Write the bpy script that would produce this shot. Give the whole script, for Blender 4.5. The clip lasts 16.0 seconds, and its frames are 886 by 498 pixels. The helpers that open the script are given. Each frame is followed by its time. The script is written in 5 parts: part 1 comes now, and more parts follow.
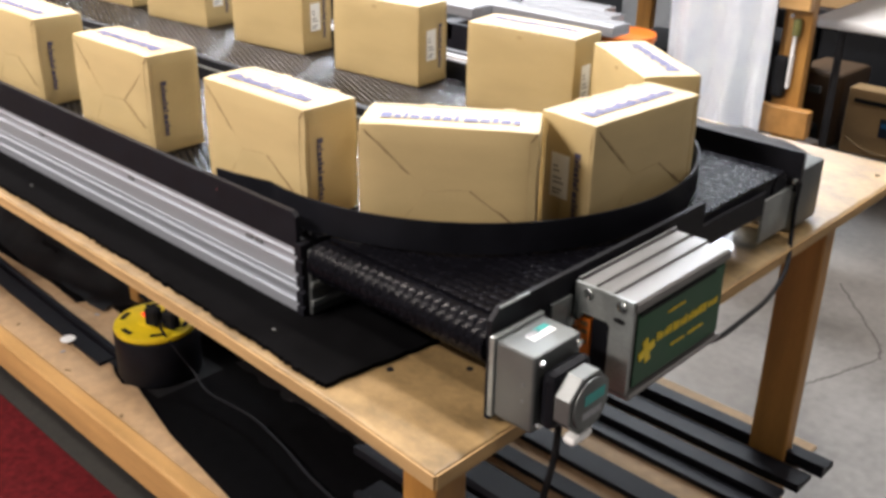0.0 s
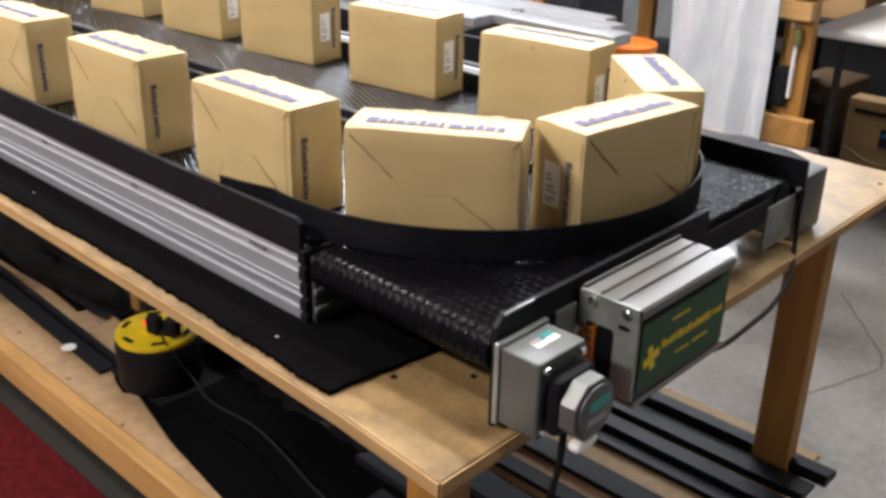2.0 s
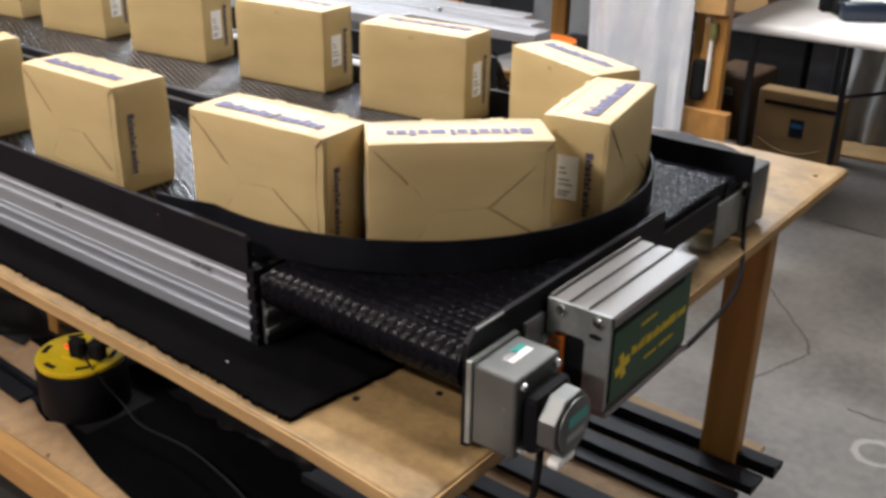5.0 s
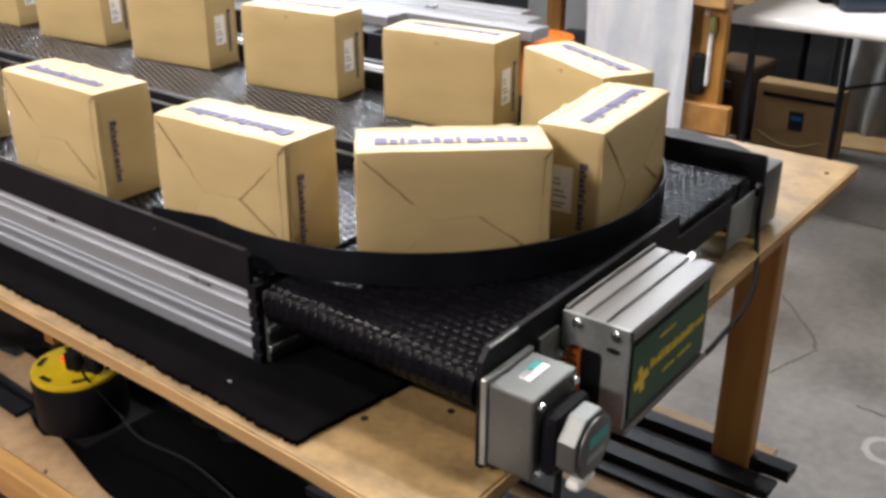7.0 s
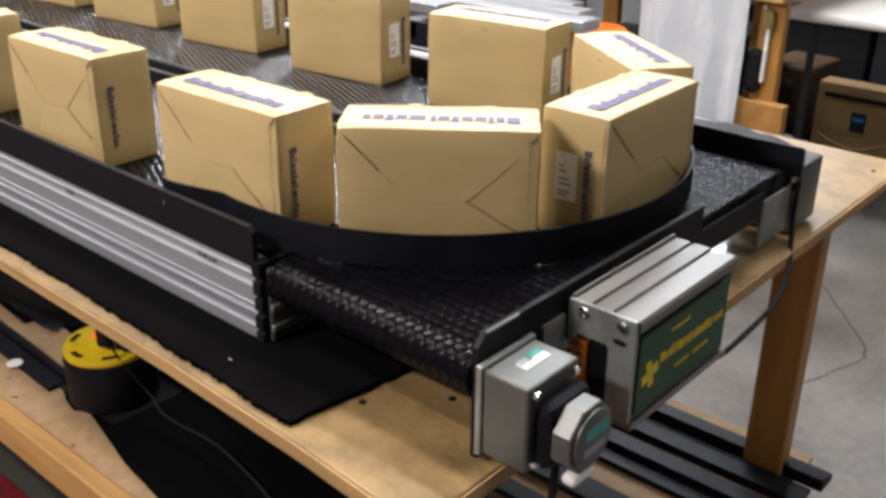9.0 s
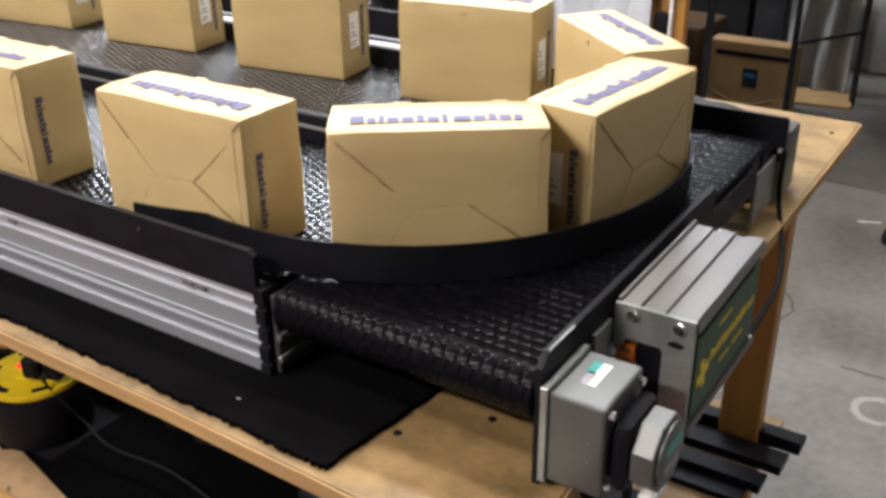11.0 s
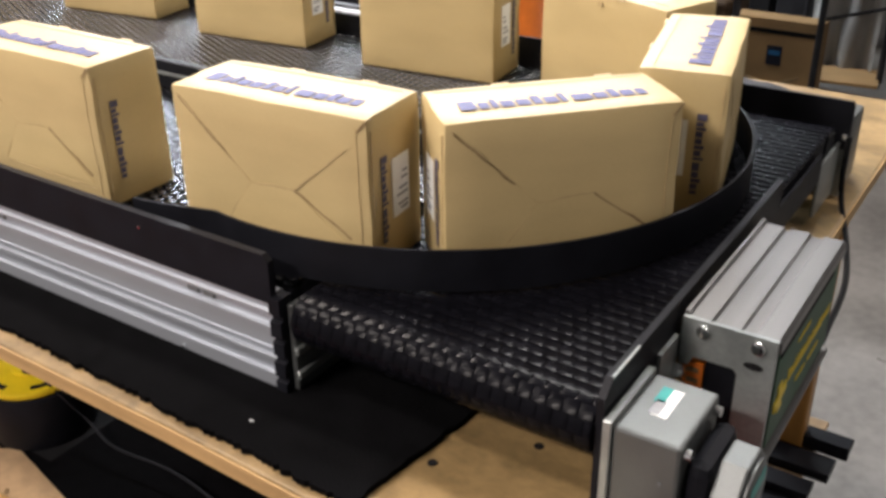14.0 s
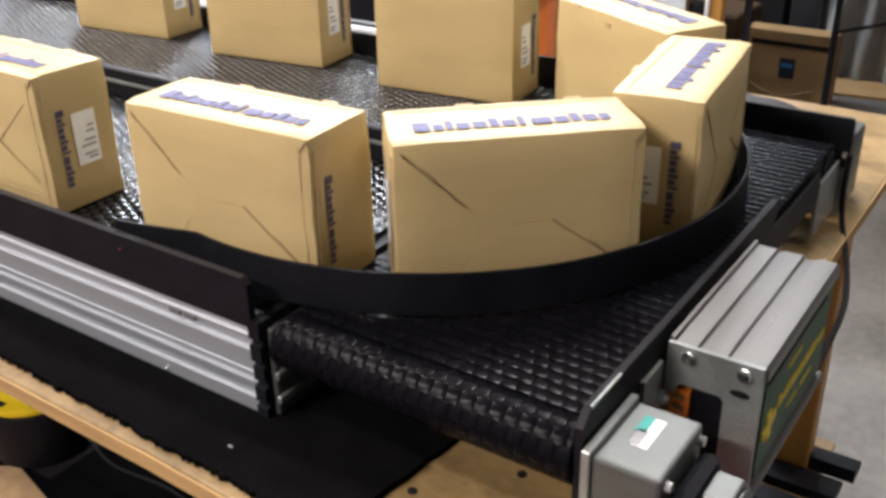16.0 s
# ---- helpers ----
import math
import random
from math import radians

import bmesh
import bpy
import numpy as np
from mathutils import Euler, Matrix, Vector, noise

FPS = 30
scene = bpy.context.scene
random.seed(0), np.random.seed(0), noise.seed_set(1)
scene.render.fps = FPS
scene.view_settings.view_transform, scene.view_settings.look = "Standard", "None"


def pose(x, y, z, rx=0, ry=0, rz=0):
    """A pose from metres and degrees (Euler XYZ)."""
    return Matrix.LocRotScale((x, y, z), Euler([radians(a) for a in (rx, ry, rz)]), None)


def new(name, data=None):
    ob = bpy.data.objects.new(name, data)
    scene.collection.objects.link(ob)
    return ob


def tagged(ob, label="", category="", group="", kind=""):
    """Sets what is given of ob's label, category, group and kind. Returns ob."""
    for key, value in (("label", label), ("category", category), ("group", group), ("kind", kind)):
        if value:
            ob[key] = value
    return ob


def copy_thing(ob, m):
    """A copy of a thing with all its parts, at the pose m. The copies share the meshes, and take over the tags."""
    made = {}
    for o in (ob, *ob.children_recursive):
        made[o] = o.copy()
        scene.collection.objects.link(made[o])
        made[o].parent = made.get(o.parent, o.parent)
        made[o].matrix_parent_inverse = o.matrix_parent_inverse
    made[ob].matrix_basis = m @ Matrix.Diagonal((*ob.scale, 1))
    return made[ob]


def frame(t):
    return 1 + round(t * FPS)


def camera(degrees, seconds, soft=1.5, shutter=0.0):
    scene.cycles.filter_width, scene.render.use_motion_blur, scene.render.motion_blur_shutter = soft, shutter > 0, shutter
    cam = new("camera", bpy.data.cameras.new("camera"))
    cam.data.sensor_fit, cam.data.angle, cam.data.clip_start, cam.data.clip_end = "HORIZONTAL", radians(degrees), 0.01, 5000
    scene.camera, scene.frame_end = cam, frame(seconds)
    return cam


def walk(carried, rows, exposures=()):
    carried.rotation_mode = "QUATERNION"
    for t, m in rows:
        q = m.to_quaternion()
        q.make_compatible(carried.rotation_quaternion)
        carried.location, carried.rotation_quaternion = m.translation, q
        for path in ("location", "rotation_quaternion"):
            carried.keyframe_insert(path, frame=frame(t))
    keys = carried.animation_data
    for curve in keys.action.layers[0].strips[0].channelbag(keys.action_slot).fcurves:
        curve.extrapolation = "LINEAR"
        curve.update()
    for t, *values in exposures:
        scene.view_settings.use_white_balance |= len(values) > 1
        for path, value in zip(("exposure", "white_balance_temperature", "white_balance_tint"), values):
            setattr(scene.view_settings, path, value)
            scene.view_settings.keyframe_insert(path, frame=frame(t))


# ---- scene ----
cam = camera(48.51, 16.0, soft=3.3)
PATH = [
    (0.0, pose(0.5772, -0.6689, 1.4629, 65.101, -0.918, 43.698)),
    (0.5, pose(0.5722, -0.6627, 1.4596, 64.933, -0.870, 43.823)),
    (1.0, pose(0.5661, -0.6678, 1.4592, 64.803, -0.636, 43.713)),
    (1.5, pose(0.5711, -0.6713, 1.4605, 65.647, -0.874, 43.922)),
    (2.0, pose(0.5733, -0.6720, 1.4587, 65.692, -0.981, 43.701)),
    (2.5, pose(0.5748, -0.6799, 1.4638, 65.982, -0.921, 43.940)),
    (3.0, pose(0.5787, -0.6872, 1.4677, 66.454, -0.961, 44.311)),
    (3.5, pose(0.5829, -0.6853, 1.4681, 66.944, -1.049, 44.357)),
    (4.0, pose(0.5798, -0.6828, 1.4666, 67.073, -1.064, 44.242)),
    (4.5, pose(0.5578, -0.6761, 1.4530, 66.583, -1.283, 43.746)),
    (5.0, pose(0.5012, -0.6701, 1.4519, 65.738, -0.979, 38.092)),
    (7.5, pose(0.4613, -0.6252, 1.4491, 65.344, 0.067, 37.597)),
    (8.0, pose(0.4773, -0.6060, 1.4310, 65.222, 0.430, 39.405)),
    (8.5, pose(0.4829, -0.6016, 1.4255, 65.134, -0.451, 41.165)),
    (9.0, pose(0.4895, -0.5902, 1.4243, 65.238, -0.509, 41.329)),
    (9.5, pose(0.4983, -0.5812, 1.4238, 65.452, -0.194, 41.061)),
    (12.0, pose(0.1776, -0.6191, 1.4207, 62.546, 0.682, 25.647)),
    (12.5, pose(0.1578, -0.6119, 1.3811, 63.398, 0.595, 23.527)),
    (13.0, pose(0.1891, -0.5589, 1.3891, 63.476, -0.087, 28.101)),
    (13.5, pose(0.2150, -0.5346, 1.3807, 63.053, 0.114, 31.021)),
    (14.0, pose(0.2348, -0.5274, 1.3935, 62.283, 0.683, 33.401)),
    (14.5, pose(0.2557, -0.5133, 1.3988, 62.732, 1.369, 34.715)),
    (15.0, pose(0.2515, -0.4989, 1.3953, 63.166, 0.912, 34.522)),
    (15.5, pose(0.2548, -0.4936, 1.3940, 63.255, 0.639, 34.010)),
    (16.0, pose(0.2496, -0.4958, 1.3941, 62.995, 1.115, 34.301)),
]
EXPOSURES = [(0.0, 0.04), (1.5, -0.17), (2.5, -0.34), (3.5, -0.64), (4.5, -0.62), (5.0, -0.43), (7.5, -0.24), (8.5, -0.3), (9.5, -0.3), (12.0, -0.15), (14.0, -0.16), (16.0, -0.14)]
walk(cam, PATH, EXPOSURES)

# ---- world, lights ----
world = bpy.data.worlds.new("world")
world.use_nodes = True
world.node_tree.nodes["Background"].inputs[0].default_value = (0.8, 0.85, 1.0, 1)
world.node_tree.nodes["Background"].inputs[1].default_value = 0.075
scene.world = world
# x, y and watts of each ceiling light, all unseen and tuned for glints and fill: the far hall is lit more strongly than
# the near corner
LAMP_SPOTS = [(-6.4, 2.6, 130), (-6.4, 5.2, 170), (-4.4, 3.8, 170), (-4.4, 6.2, 170), (-2.4, 3.4, 110), (-2.4, 6.0, 170), (-0.6, 1.6, 115), (1.4, 4.4, 42), (1.6, 0.8, 22), (-2.6, 0.6, 130), (-2.1, -1.3, 95), (-1.2, -2.8, 225), (-5.4, -0.6, 120)]
CEIL = 3.6


# ---- materials ----
def mat(name, colour, rough=0.6, metal=0.0, spread=0.15, scale=30.0, bump=0.0, fine=200.0, coat=0.0, stretch=(1, 1, 1), second=None, island=0.0, spec=0.5):
    """Principled surface whose colour wanders between darker and lighter at two scales, with fine relief."""
    m = bpy.data.materials.new(name)
    m.use_nodes = True
    nt = m.node_tree
    b = nt.nodes["Principled BSDF"]
    b.inputs["Roughness"].default_value, b.inputs["Metallic"].default_value = rough, metal
    b.inputs["Coat Weight"].default_value = coat
    b.inputs["Specular IOR Level"].default_value = spec
    co = nt.nodes.new("ShaderNodeTexCoord")
    mp = nt.nodes.new("ShaderNodeMapping")
    mp.inputs["Scale"].default_value = stretch
    nt.links.new(co.outputs["Object"], mp.inputs["Vector"])
    big, small = nt.nodes.new("ShaderNodeTexNoise"), nt.nodes.new("ShaderNodeTexNoise")
    big.inputs["Scale"].default_value, big.inputs["Detail"].default_value = scale, 5
    small.inputs["Scale"].default_value, small.inputs["Detail"].default_value = fine, 3
    for n in (big, small):
        nt.links.new(mp.outputs[0], n.inputs["Vector"])
    ramp = nt.nodes.new("ShaderNodeValToRGB")
    c2 = second or [min(1, c * (1 + spread)) for c in colour]
    c1 = [c * (1 - spread) for c in colour]
    ramp.color_ramp.elements[0].position, ramp.color_ramp.elements[1].position = 0.3, 0.7
    ramp.color_ramp.elements[0].color, ramp.color_ramp.elements[1].color = (*c1, 1), (*c2, 1)
    mix = nt.nodes.new("ShaderNodeMath")
    mix.operation = "MULTIPLY_ADD"
    mix.inputs[1].default_value = 0.35
    sub = nt.nodes.new("ShaderNodeMath")
    sub.operation = "SUBTRACT"
    sub.inputs[1].default_value = 0.175
    nt.links.new(small.outputs["Fac"], mix.inputs[0])
    nt.links.new(big.outputs["Fac"], sub.inputs[0])
    nt.links.new(sub.outputs[0], mix.inputs[2])
    nt.links.new(mix.outputs[0], ramp.inputs["Fac"])
    last = ramp.outputs["Color"]
    if island:
        info = nt.nodes.new("ShaderNodeObjectInfo")
        hsv = nt.nodes.new("ShaderNodeHueSaturation")
        rng = nt.nodes.new("ShaderNodeMapRange")
        rng.inputs["To Min"].default_value, rng.inputs["To Max"].default_value = 1 - island, 1 + island
        nt.links.new(info.outputs["Random"], rng.inputs["Value"])
        nt.links.new(rng.outputs[0], hsv.inputs["Value"])
        nt.links.new(last, hsv.inputs["Color"])
        last = hsv.outputs["Color"]
    nt.links.new(last, b.inputs["Base Color"])
    r = nt.nodes.new("ShaderNodeMapRange")
    r.inputs["To Min"].default_value, r.inputs["To Max"].default_value = max(0.03, rough - 0.1), min(1, rough + 0.1)
    nt.links.new(big.outputs["Fac"], r.inputs["Value"])
    nt.links.new(r.outputs[0], b.inputs["Roughness"])
    if bump:
        bp = nt.nodes.new("ShaderNodeBump")
        bp.inputs["Strength"].default_value, bp.inputs["Distance"].default_value = bump, 0.002
        nt.links.new(small.outputs["Fac"], bp.inputs["Height"])
        nt.links.new(bp.outputs[0], b.inputs["Normal"])
    return m


def glow(name, colour, strength):
    m = bpy.data.materials.new(name)
    m.use_nodes = True
    b = m.node_tree.nodes["Principled BSDF"]
    b.inputs["Base Color"].default_value = (*colour, 1)
    b.inputs["Emission Color"].default_value = (*colour, 1)
    b.inputs["Emission Strength"].default_value = strength
    return m


CARD = mat("cardboard", (0.505, 0.388, 0.190), 0.46, spec=0.5, spread=0.07, scale=9, bump=0.12, fine=260, stretch=(1, 1, 3), island=0.04)
CARD_OLD = mat("brown_cardboard", (0.36, 0.22, 0.095), 0.8, spread=0.15, scale=6, bump=0.1, fine=160)
# relief shading of creases and seams, painted a little darker than the card
CREASE = mat("crease_shading", (0.445, 0.335, 0.17), 0.85, spread=0.15, scale=60)
SLIT = mat("cardboard_slit", (0.23, 0.155, 0.075), 0.9, spread=0.2, scale=60)
RAW = mat("torn_board", (0.66, 0.53, 0.34), 0.9, spread=0.12, scale=150)
INK = mat("violet_ink", (0.085, 0.083, 0.19), 0.55, spread=0.2, scale=300, spec=0.35)
INK_END = mat("dark_ink", (0.07, 0.066, 0.115), 0.6, spread=0.2, scale=300)
PAPER = mat("label_paper", (0.87, 0.88, 0.87), 0.5, spread=0.04, scale=80)
GREYINK = mat("grey_ink", (0.3, 0.31, 0.33), 0.6, spread=0.1, scale=200)
TEAL = mat("teal_ink", (0.02, 0.3, 0.28), 0.4, spread=0.1, scale=100)
BELT_T = mat("black_transfer_belt", (0.0040, 0.0040, 0.0056), 0.25, spread=0.3, scale=60, bump=0.03, fine=260, spec=0.05)
WEB = mat("dull_belt_web", (0.002, 0.002, 0.0026), 0.7, spread=0.3, scale=60, spec=0.04)
BELT = mat("black_plastic_belt", (0.0022, 0.0024, 0.0036), 0.17, spread=0.25, scale=60, bump=0.03, fine=400, spec=0.5)
UHMW = mat("black_plastic_strip", (0.0072, 0.0076, 0.0105), 0.5, spread=0.25, scale=25, bump=0.1, fine=300, spec=0.14)
RUBBER = mat("black_rubber", (0.007, 0.007, 0.008), 0.8, spread=0.3, scale=30, bump=0.3, fine=250, spec=0.2)
FELT = mat("black_rubber_mat", (0.0035, 0.0035, 0.004), 0.95, spread=0.3, scale=40, bump=0.8, fine=700, spec=0.03)
CLOTH_BLACK = mat("black_cloth", (0.004, 0.004, 0.005), 0.5, spread=0.3, scale=12, bump=0.4, fine=300, spec=0.3)
ALU = mat("brushed_aluminium", (0.45, 0.485, 0.535), 0.42, 0.66, spread=0.1, scale=5, bump=0.06, fine=150, stretch=(0.1, 12, 12))
ALU_Y = mat("brushed_aluminium_case", (0.205, 0.20, 0.198), 0.40, 0.95, spread=0.1, scale=5, bump=0.06, fine=150, stretch=(12, 0.1, 12))
ALU_FAR = mat("mill_aluminium", (0.34, 0.35, 0.37), 0.5, 0.6, spread=0.12, scale=6, stretch=(0.2, 8, 8))
GALV = mat("galvanised_steel", (0.30, 0.325, 0.32), 0.36, 0.6, spread=0.22, scale=22, bump=0.05)
CAST = mat("cast_aluminium", (0.145, 0.155, 0.155), 0.46, 0.7, spread=0.08, scale=25, bump=0.12, fine=500)
ZINC = mat("bright_zinc", (0.75, 0.76, 0.76), 0.2, 1.0, spread=0.06, scale=40)
CHROME = mat("chrome", (0.8, 0.8, 0.8), 0.1, 1.0, spread=0.04, scale=20)
GREEN = mat("green_plate", (0.006, 0.06, 0.022), 0.5, spread=0.1, scale=12)
YELLOW = mat("yellow_paint", (0.75, 0.56, 0.02), 0.5, spread=0.08, scale=40)
REEL_YELLOW = mat("yellow_plastic", (0.72, 0.53, 0.015), 0.4, spread=0.1, scale=25)
ORANGE = mat("orange_sticker", (0.75, 0.19, 0.02), 0.5, spread=0.08, scale=60)
ORANGE_P = mat("orange_plastic", (0.7, 0.17, 0.02), 0.45, spread=0.1, scale=15)
RED_P = mat("red_plastic", (0.5, 0.05, 0.03), 0.4, spread=0.15, scale=20)
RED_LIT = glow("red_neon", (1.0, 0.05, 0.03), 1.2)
PLY = mat("varnished_plywood", (0.235, 0.158, 0.07), 0.38, spread=0.42, scale=15, bump=0.14, fine=90, stretch=(1, 1.35, 1.35), coat=0.12)
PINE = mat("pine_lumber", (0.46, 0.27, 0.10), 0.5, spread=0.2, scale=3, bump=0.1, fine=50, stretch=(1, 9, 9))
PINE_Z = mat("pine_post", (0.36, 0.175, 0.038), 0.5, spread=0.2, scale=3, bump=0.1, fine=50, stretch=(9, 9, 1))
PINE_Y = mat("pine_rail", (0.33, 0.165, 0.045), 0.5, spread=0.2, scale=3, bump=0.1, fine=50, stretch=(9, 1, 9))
PLYEDGE = mat("plywood_edge", (0.37, 0.235, 0.10), 0.7, spread=0.25, scale=5, bump=0.2, fine=120, stretch=(1, 1, 14))
GREY_CLOTH = mat("dark_grey_cloth", (0.022, 0.022, 0.026), 0.85, spread=0.3, scale=20, bump=0.4, fine=400)
CHIP = mat("particle_board", (0.40, 0.27, 0.15), 0.8, spread=0.15, scale=40, bump=0.15, fine=350)
CONCRETE = mat("concrete", (0.108, 0.102, 0.094), 0.55, spread=0.3, scale=2.2, bump=0.1, fine=35, second=(0.17, 0.162, 0.15))
CRACK = mat("concrete_joint", (0.075, 0.07, 0.065), 0.9, spread=0.3, scale=30)
STAIN = mat("pale_floor_stain", (0.25, 0.24, 0.225), 0.7, spread=0.12, scale=40)
CARPET = mat("red_carpet", (0.085, 0.008, 0.010), 0.95, spread=0.35, scale=60, bump=0.8, fine=500, spec=0.1)
CARPET_EDGE = mat("carpet_border", (0.022, 0.021, 0.018), 0.9, spread=0.3, scale=60, bump=0.5, fine=400)
# walls and ceiling kept dark to weaken their reflections in black parts
WALL = mat("painted_wall", (0.2, 0.2, 0.205), 0.7, spread=0.06, scale=2, bump=0.05)
CEILM = mat("ceiling_paint", (0.16, 0.16, 0.16), 0.8, spread=0.05, scale=2)
LINEN = mat("white_cotton", (0.84, 0.90, 1.0), 0.85, spread=0.05, scale=12, bump=0.25, fine=400)
SACK = mat("white_sacking", (0.55, 0.54, 0.52), 0.7, spread=0.12, scale=9, bump=0.3, fine=120)
WHITE_P = mat("white_plastic", (0.78, 0.78, 0.78), 0.45, spread=0.04, scale=8)
DARK_STEEL = mat("dark_steel", (0.03, 0.03, 0.034), 0.45, 0.4, spread=0.25, scale=15)
GREY_STEEL = mat("grey_cabinet", (0.14, 0.145, 0.15), 0.5, 0.2, spread=0.2, scale=5)
BLUE_BLACK = mat("chair_fabric", (0.009, 0.010, 0.017), 0.9, spread=0.25, scale=40, bump=0.5, fine=500)
BAG = mat("black_bin_bag", (0.012, 0.012, 0.014), 0.25, spread=0.3, scale=10, bump=0.2, fine=60)
BROWN_COAT = mat("brown_leather", (0.06, 0.042, 0.04), 0.55, spread=0.3, scale=9, bump=0.3, fine=120)
SHELF_BROWN = mat("dark_wood", (0.085, 0.047, 0.022), 0.6, spread=0.3, scale=6)
TUBE = glow("fluorescent_diffuser", (1.0, 0.97, 0.92), 6.0)


# ---- mesh helpers ----
def box_bm(x0, x1, y0, y1, z0, z1, bevel=0.0, bm=None, seg=1):
    own = bm is None
    bm = bm or bmesh.new()
    r = bmesh.ops.create_cube(bm, size=1)
    vs = r["verts"]
    for v in vs:
        v.co = Vector(((x0 + x1) / 2 + v.co.x * (x1 - x0), (y0 + y1) / 2 + v.co.y * (y1 - y0), (z0 + z1) / 2 + v.co.z * (z1 - z0)))
    if bevel:
        es = list({e for v in vs for e in v.link_edges})
        bmesh.ops.bevel(bm, geom=es, offset=bevel, segments=seg, profile=0.5, affect="EDGES")
    return bm


def cyl_bm(r, z0, z1, n=24, bm=None, m=None, r2=None, bevel=0.0):
    bm = bm or bmesh.new()
    res = bmesh.ops.create_cone(bm, cap_ends=True, segments=n, radius1=r, radius2=r if r2 is None else r2, depth=z1 - z0)
    vs = res["verts"]
    bmesh.ops.translate(bm, verts=vs, vec=(0, 0, (z0 + z1) / 2))
    if bevel:
        es = [e for e in {e for v in vs for e in v.link_edges} if abs(e.verts[0].co.z - e.verts[1].co.z) < 1e-6]
        nb = bmesh.ops.bevel(bm, geom=es, offset=bevel, segments=2, profile=0.5, affect="EDGES")
        vs = list({v for f in bm.faces for v in f.verts}) if m is None else list(set(nb["verts"]) | {v for v in vs if v.is_valid})
    if m is not None:
        bmesh.ops.transform(bm, matrix=m, verts=[v for v in vs if v.is_valid])
    return bm


def poly_bm(points, axis, lo, hi, bm=None):
    """A flat outline pushed out along an axis: points are the two other coordinates in order."""
    bm = bm or bmesh.new()
    put = {"x": lambda p, d: (d, p[0], p[1]), "y": lambda p, d: (p[0], d, p[1]), "z": lambda p, d: (p[0], p[1], d)}[axis]
    a = [bm.verts.new(put(p, lo)) for p in points]
    b = [bm.verts.new(put(p, hi)) for p in points]
    bm.faces.new(a), bm.faces.new(b)
    n = len(points)
    for i in range(n):
        bm.faces.new((a[i], a[(i + 1) % n], b[(i + 1) % n], b[i]))
    bmesh.ops.recalc_face_normals(bm, faces=bm.faces)
    return bm


def tube_bm(points, r, n=8, bm=None, closed=False):
    """A round cord along points."""
    bm = bm or bmesh.new()
    pts = [Vector(p) for p in points]
    rings = []
    for i, p in enumerate(pts):
        d = (pts[min(i + 1, len(pts) - 1)] - pts[max(i - 1, 0)]).normalized()
        u = d.cross(Vector((0, 0, 1)) if abs(d.z) < 0.9 else Vector((1, 0, 0))).normalized()
        w = d.cross(u)
        rings.append([bm.verts.new(p + r * (math.cos(k * math.tau / n) * u + math.sin(k * math.tau / n) * w)) for k in range(n)])
    for a, b in zip(rings, rings[1:]):
        for k in range(n):
            bm.faces.new((a[k], a[(k + 1) % n], b[(k + 1) % n], b[k]))
    bm.faces.new(rings[0]), bm.faces.new(rings[-1])
    bmesh.ops.recalc_face_normals(bm, faces=bm.faces)
    return bm


def smooth_path(pts, n=8):
    """Points along a soft curve through pts."""
    out = []
    p = [Vector(q) for q in pts]
    p = [2 * p[0] - p[1]] + p + [2 * p[-1] - p[-2]]
    for i in range(1, len(p) - 2):
        for k in range(n):
            t = k / n
            out.append(0.5 * ((2 * p[i]) + (p[i + 1] - p[i - 1]) * t + (2 * p[i - 1] - 5 * p[i] + 4 * p[i + 1] - p[i + 2]) * t * t + (3 * p[i] - p[i - 1] - 3 * p[i + 1] + p[i + 2]) * t ** 3))
    return out + [p[-2]]


def to_mesh(name, bm, material, smooth=False):
    me = bpy.data.meshes.new(name)
    bm.to_mesh(me)
    bm.free()
    me.materials.append(material)
    if smooth:
        for p in me.polygons:
            p.use_smooth = True
        me.set_sharp_from_angle(angle=radians(35))
    return me


def part(name, bm, material, parent, label="", smooth=False):
    ob = new(name, to_mesh(name, bm, material, smooth))
    ob.parent = parent
    if label:
        tagged(ob, label)
    return ob


def thing(name, label, category, group="", kind="", at=None):
    ob = new(name)
    ob.empty_display_size = 0.05
    if at is not None:
        ob.matrix_world = at
    return tagged(ob, label, category, group, kind)


def solid(name, bm, material, label, category, kind="", smooth=False, group=""):
    return tagged(new(name, to_mesh(name, bm, material, smooth)), label, category, group, kind)


# ---- plan, metres ----
TABLE = 0.86
BELT_Z = 0.968
GUARD = 1.01
X_END = 0.017
LEFT = -5.3


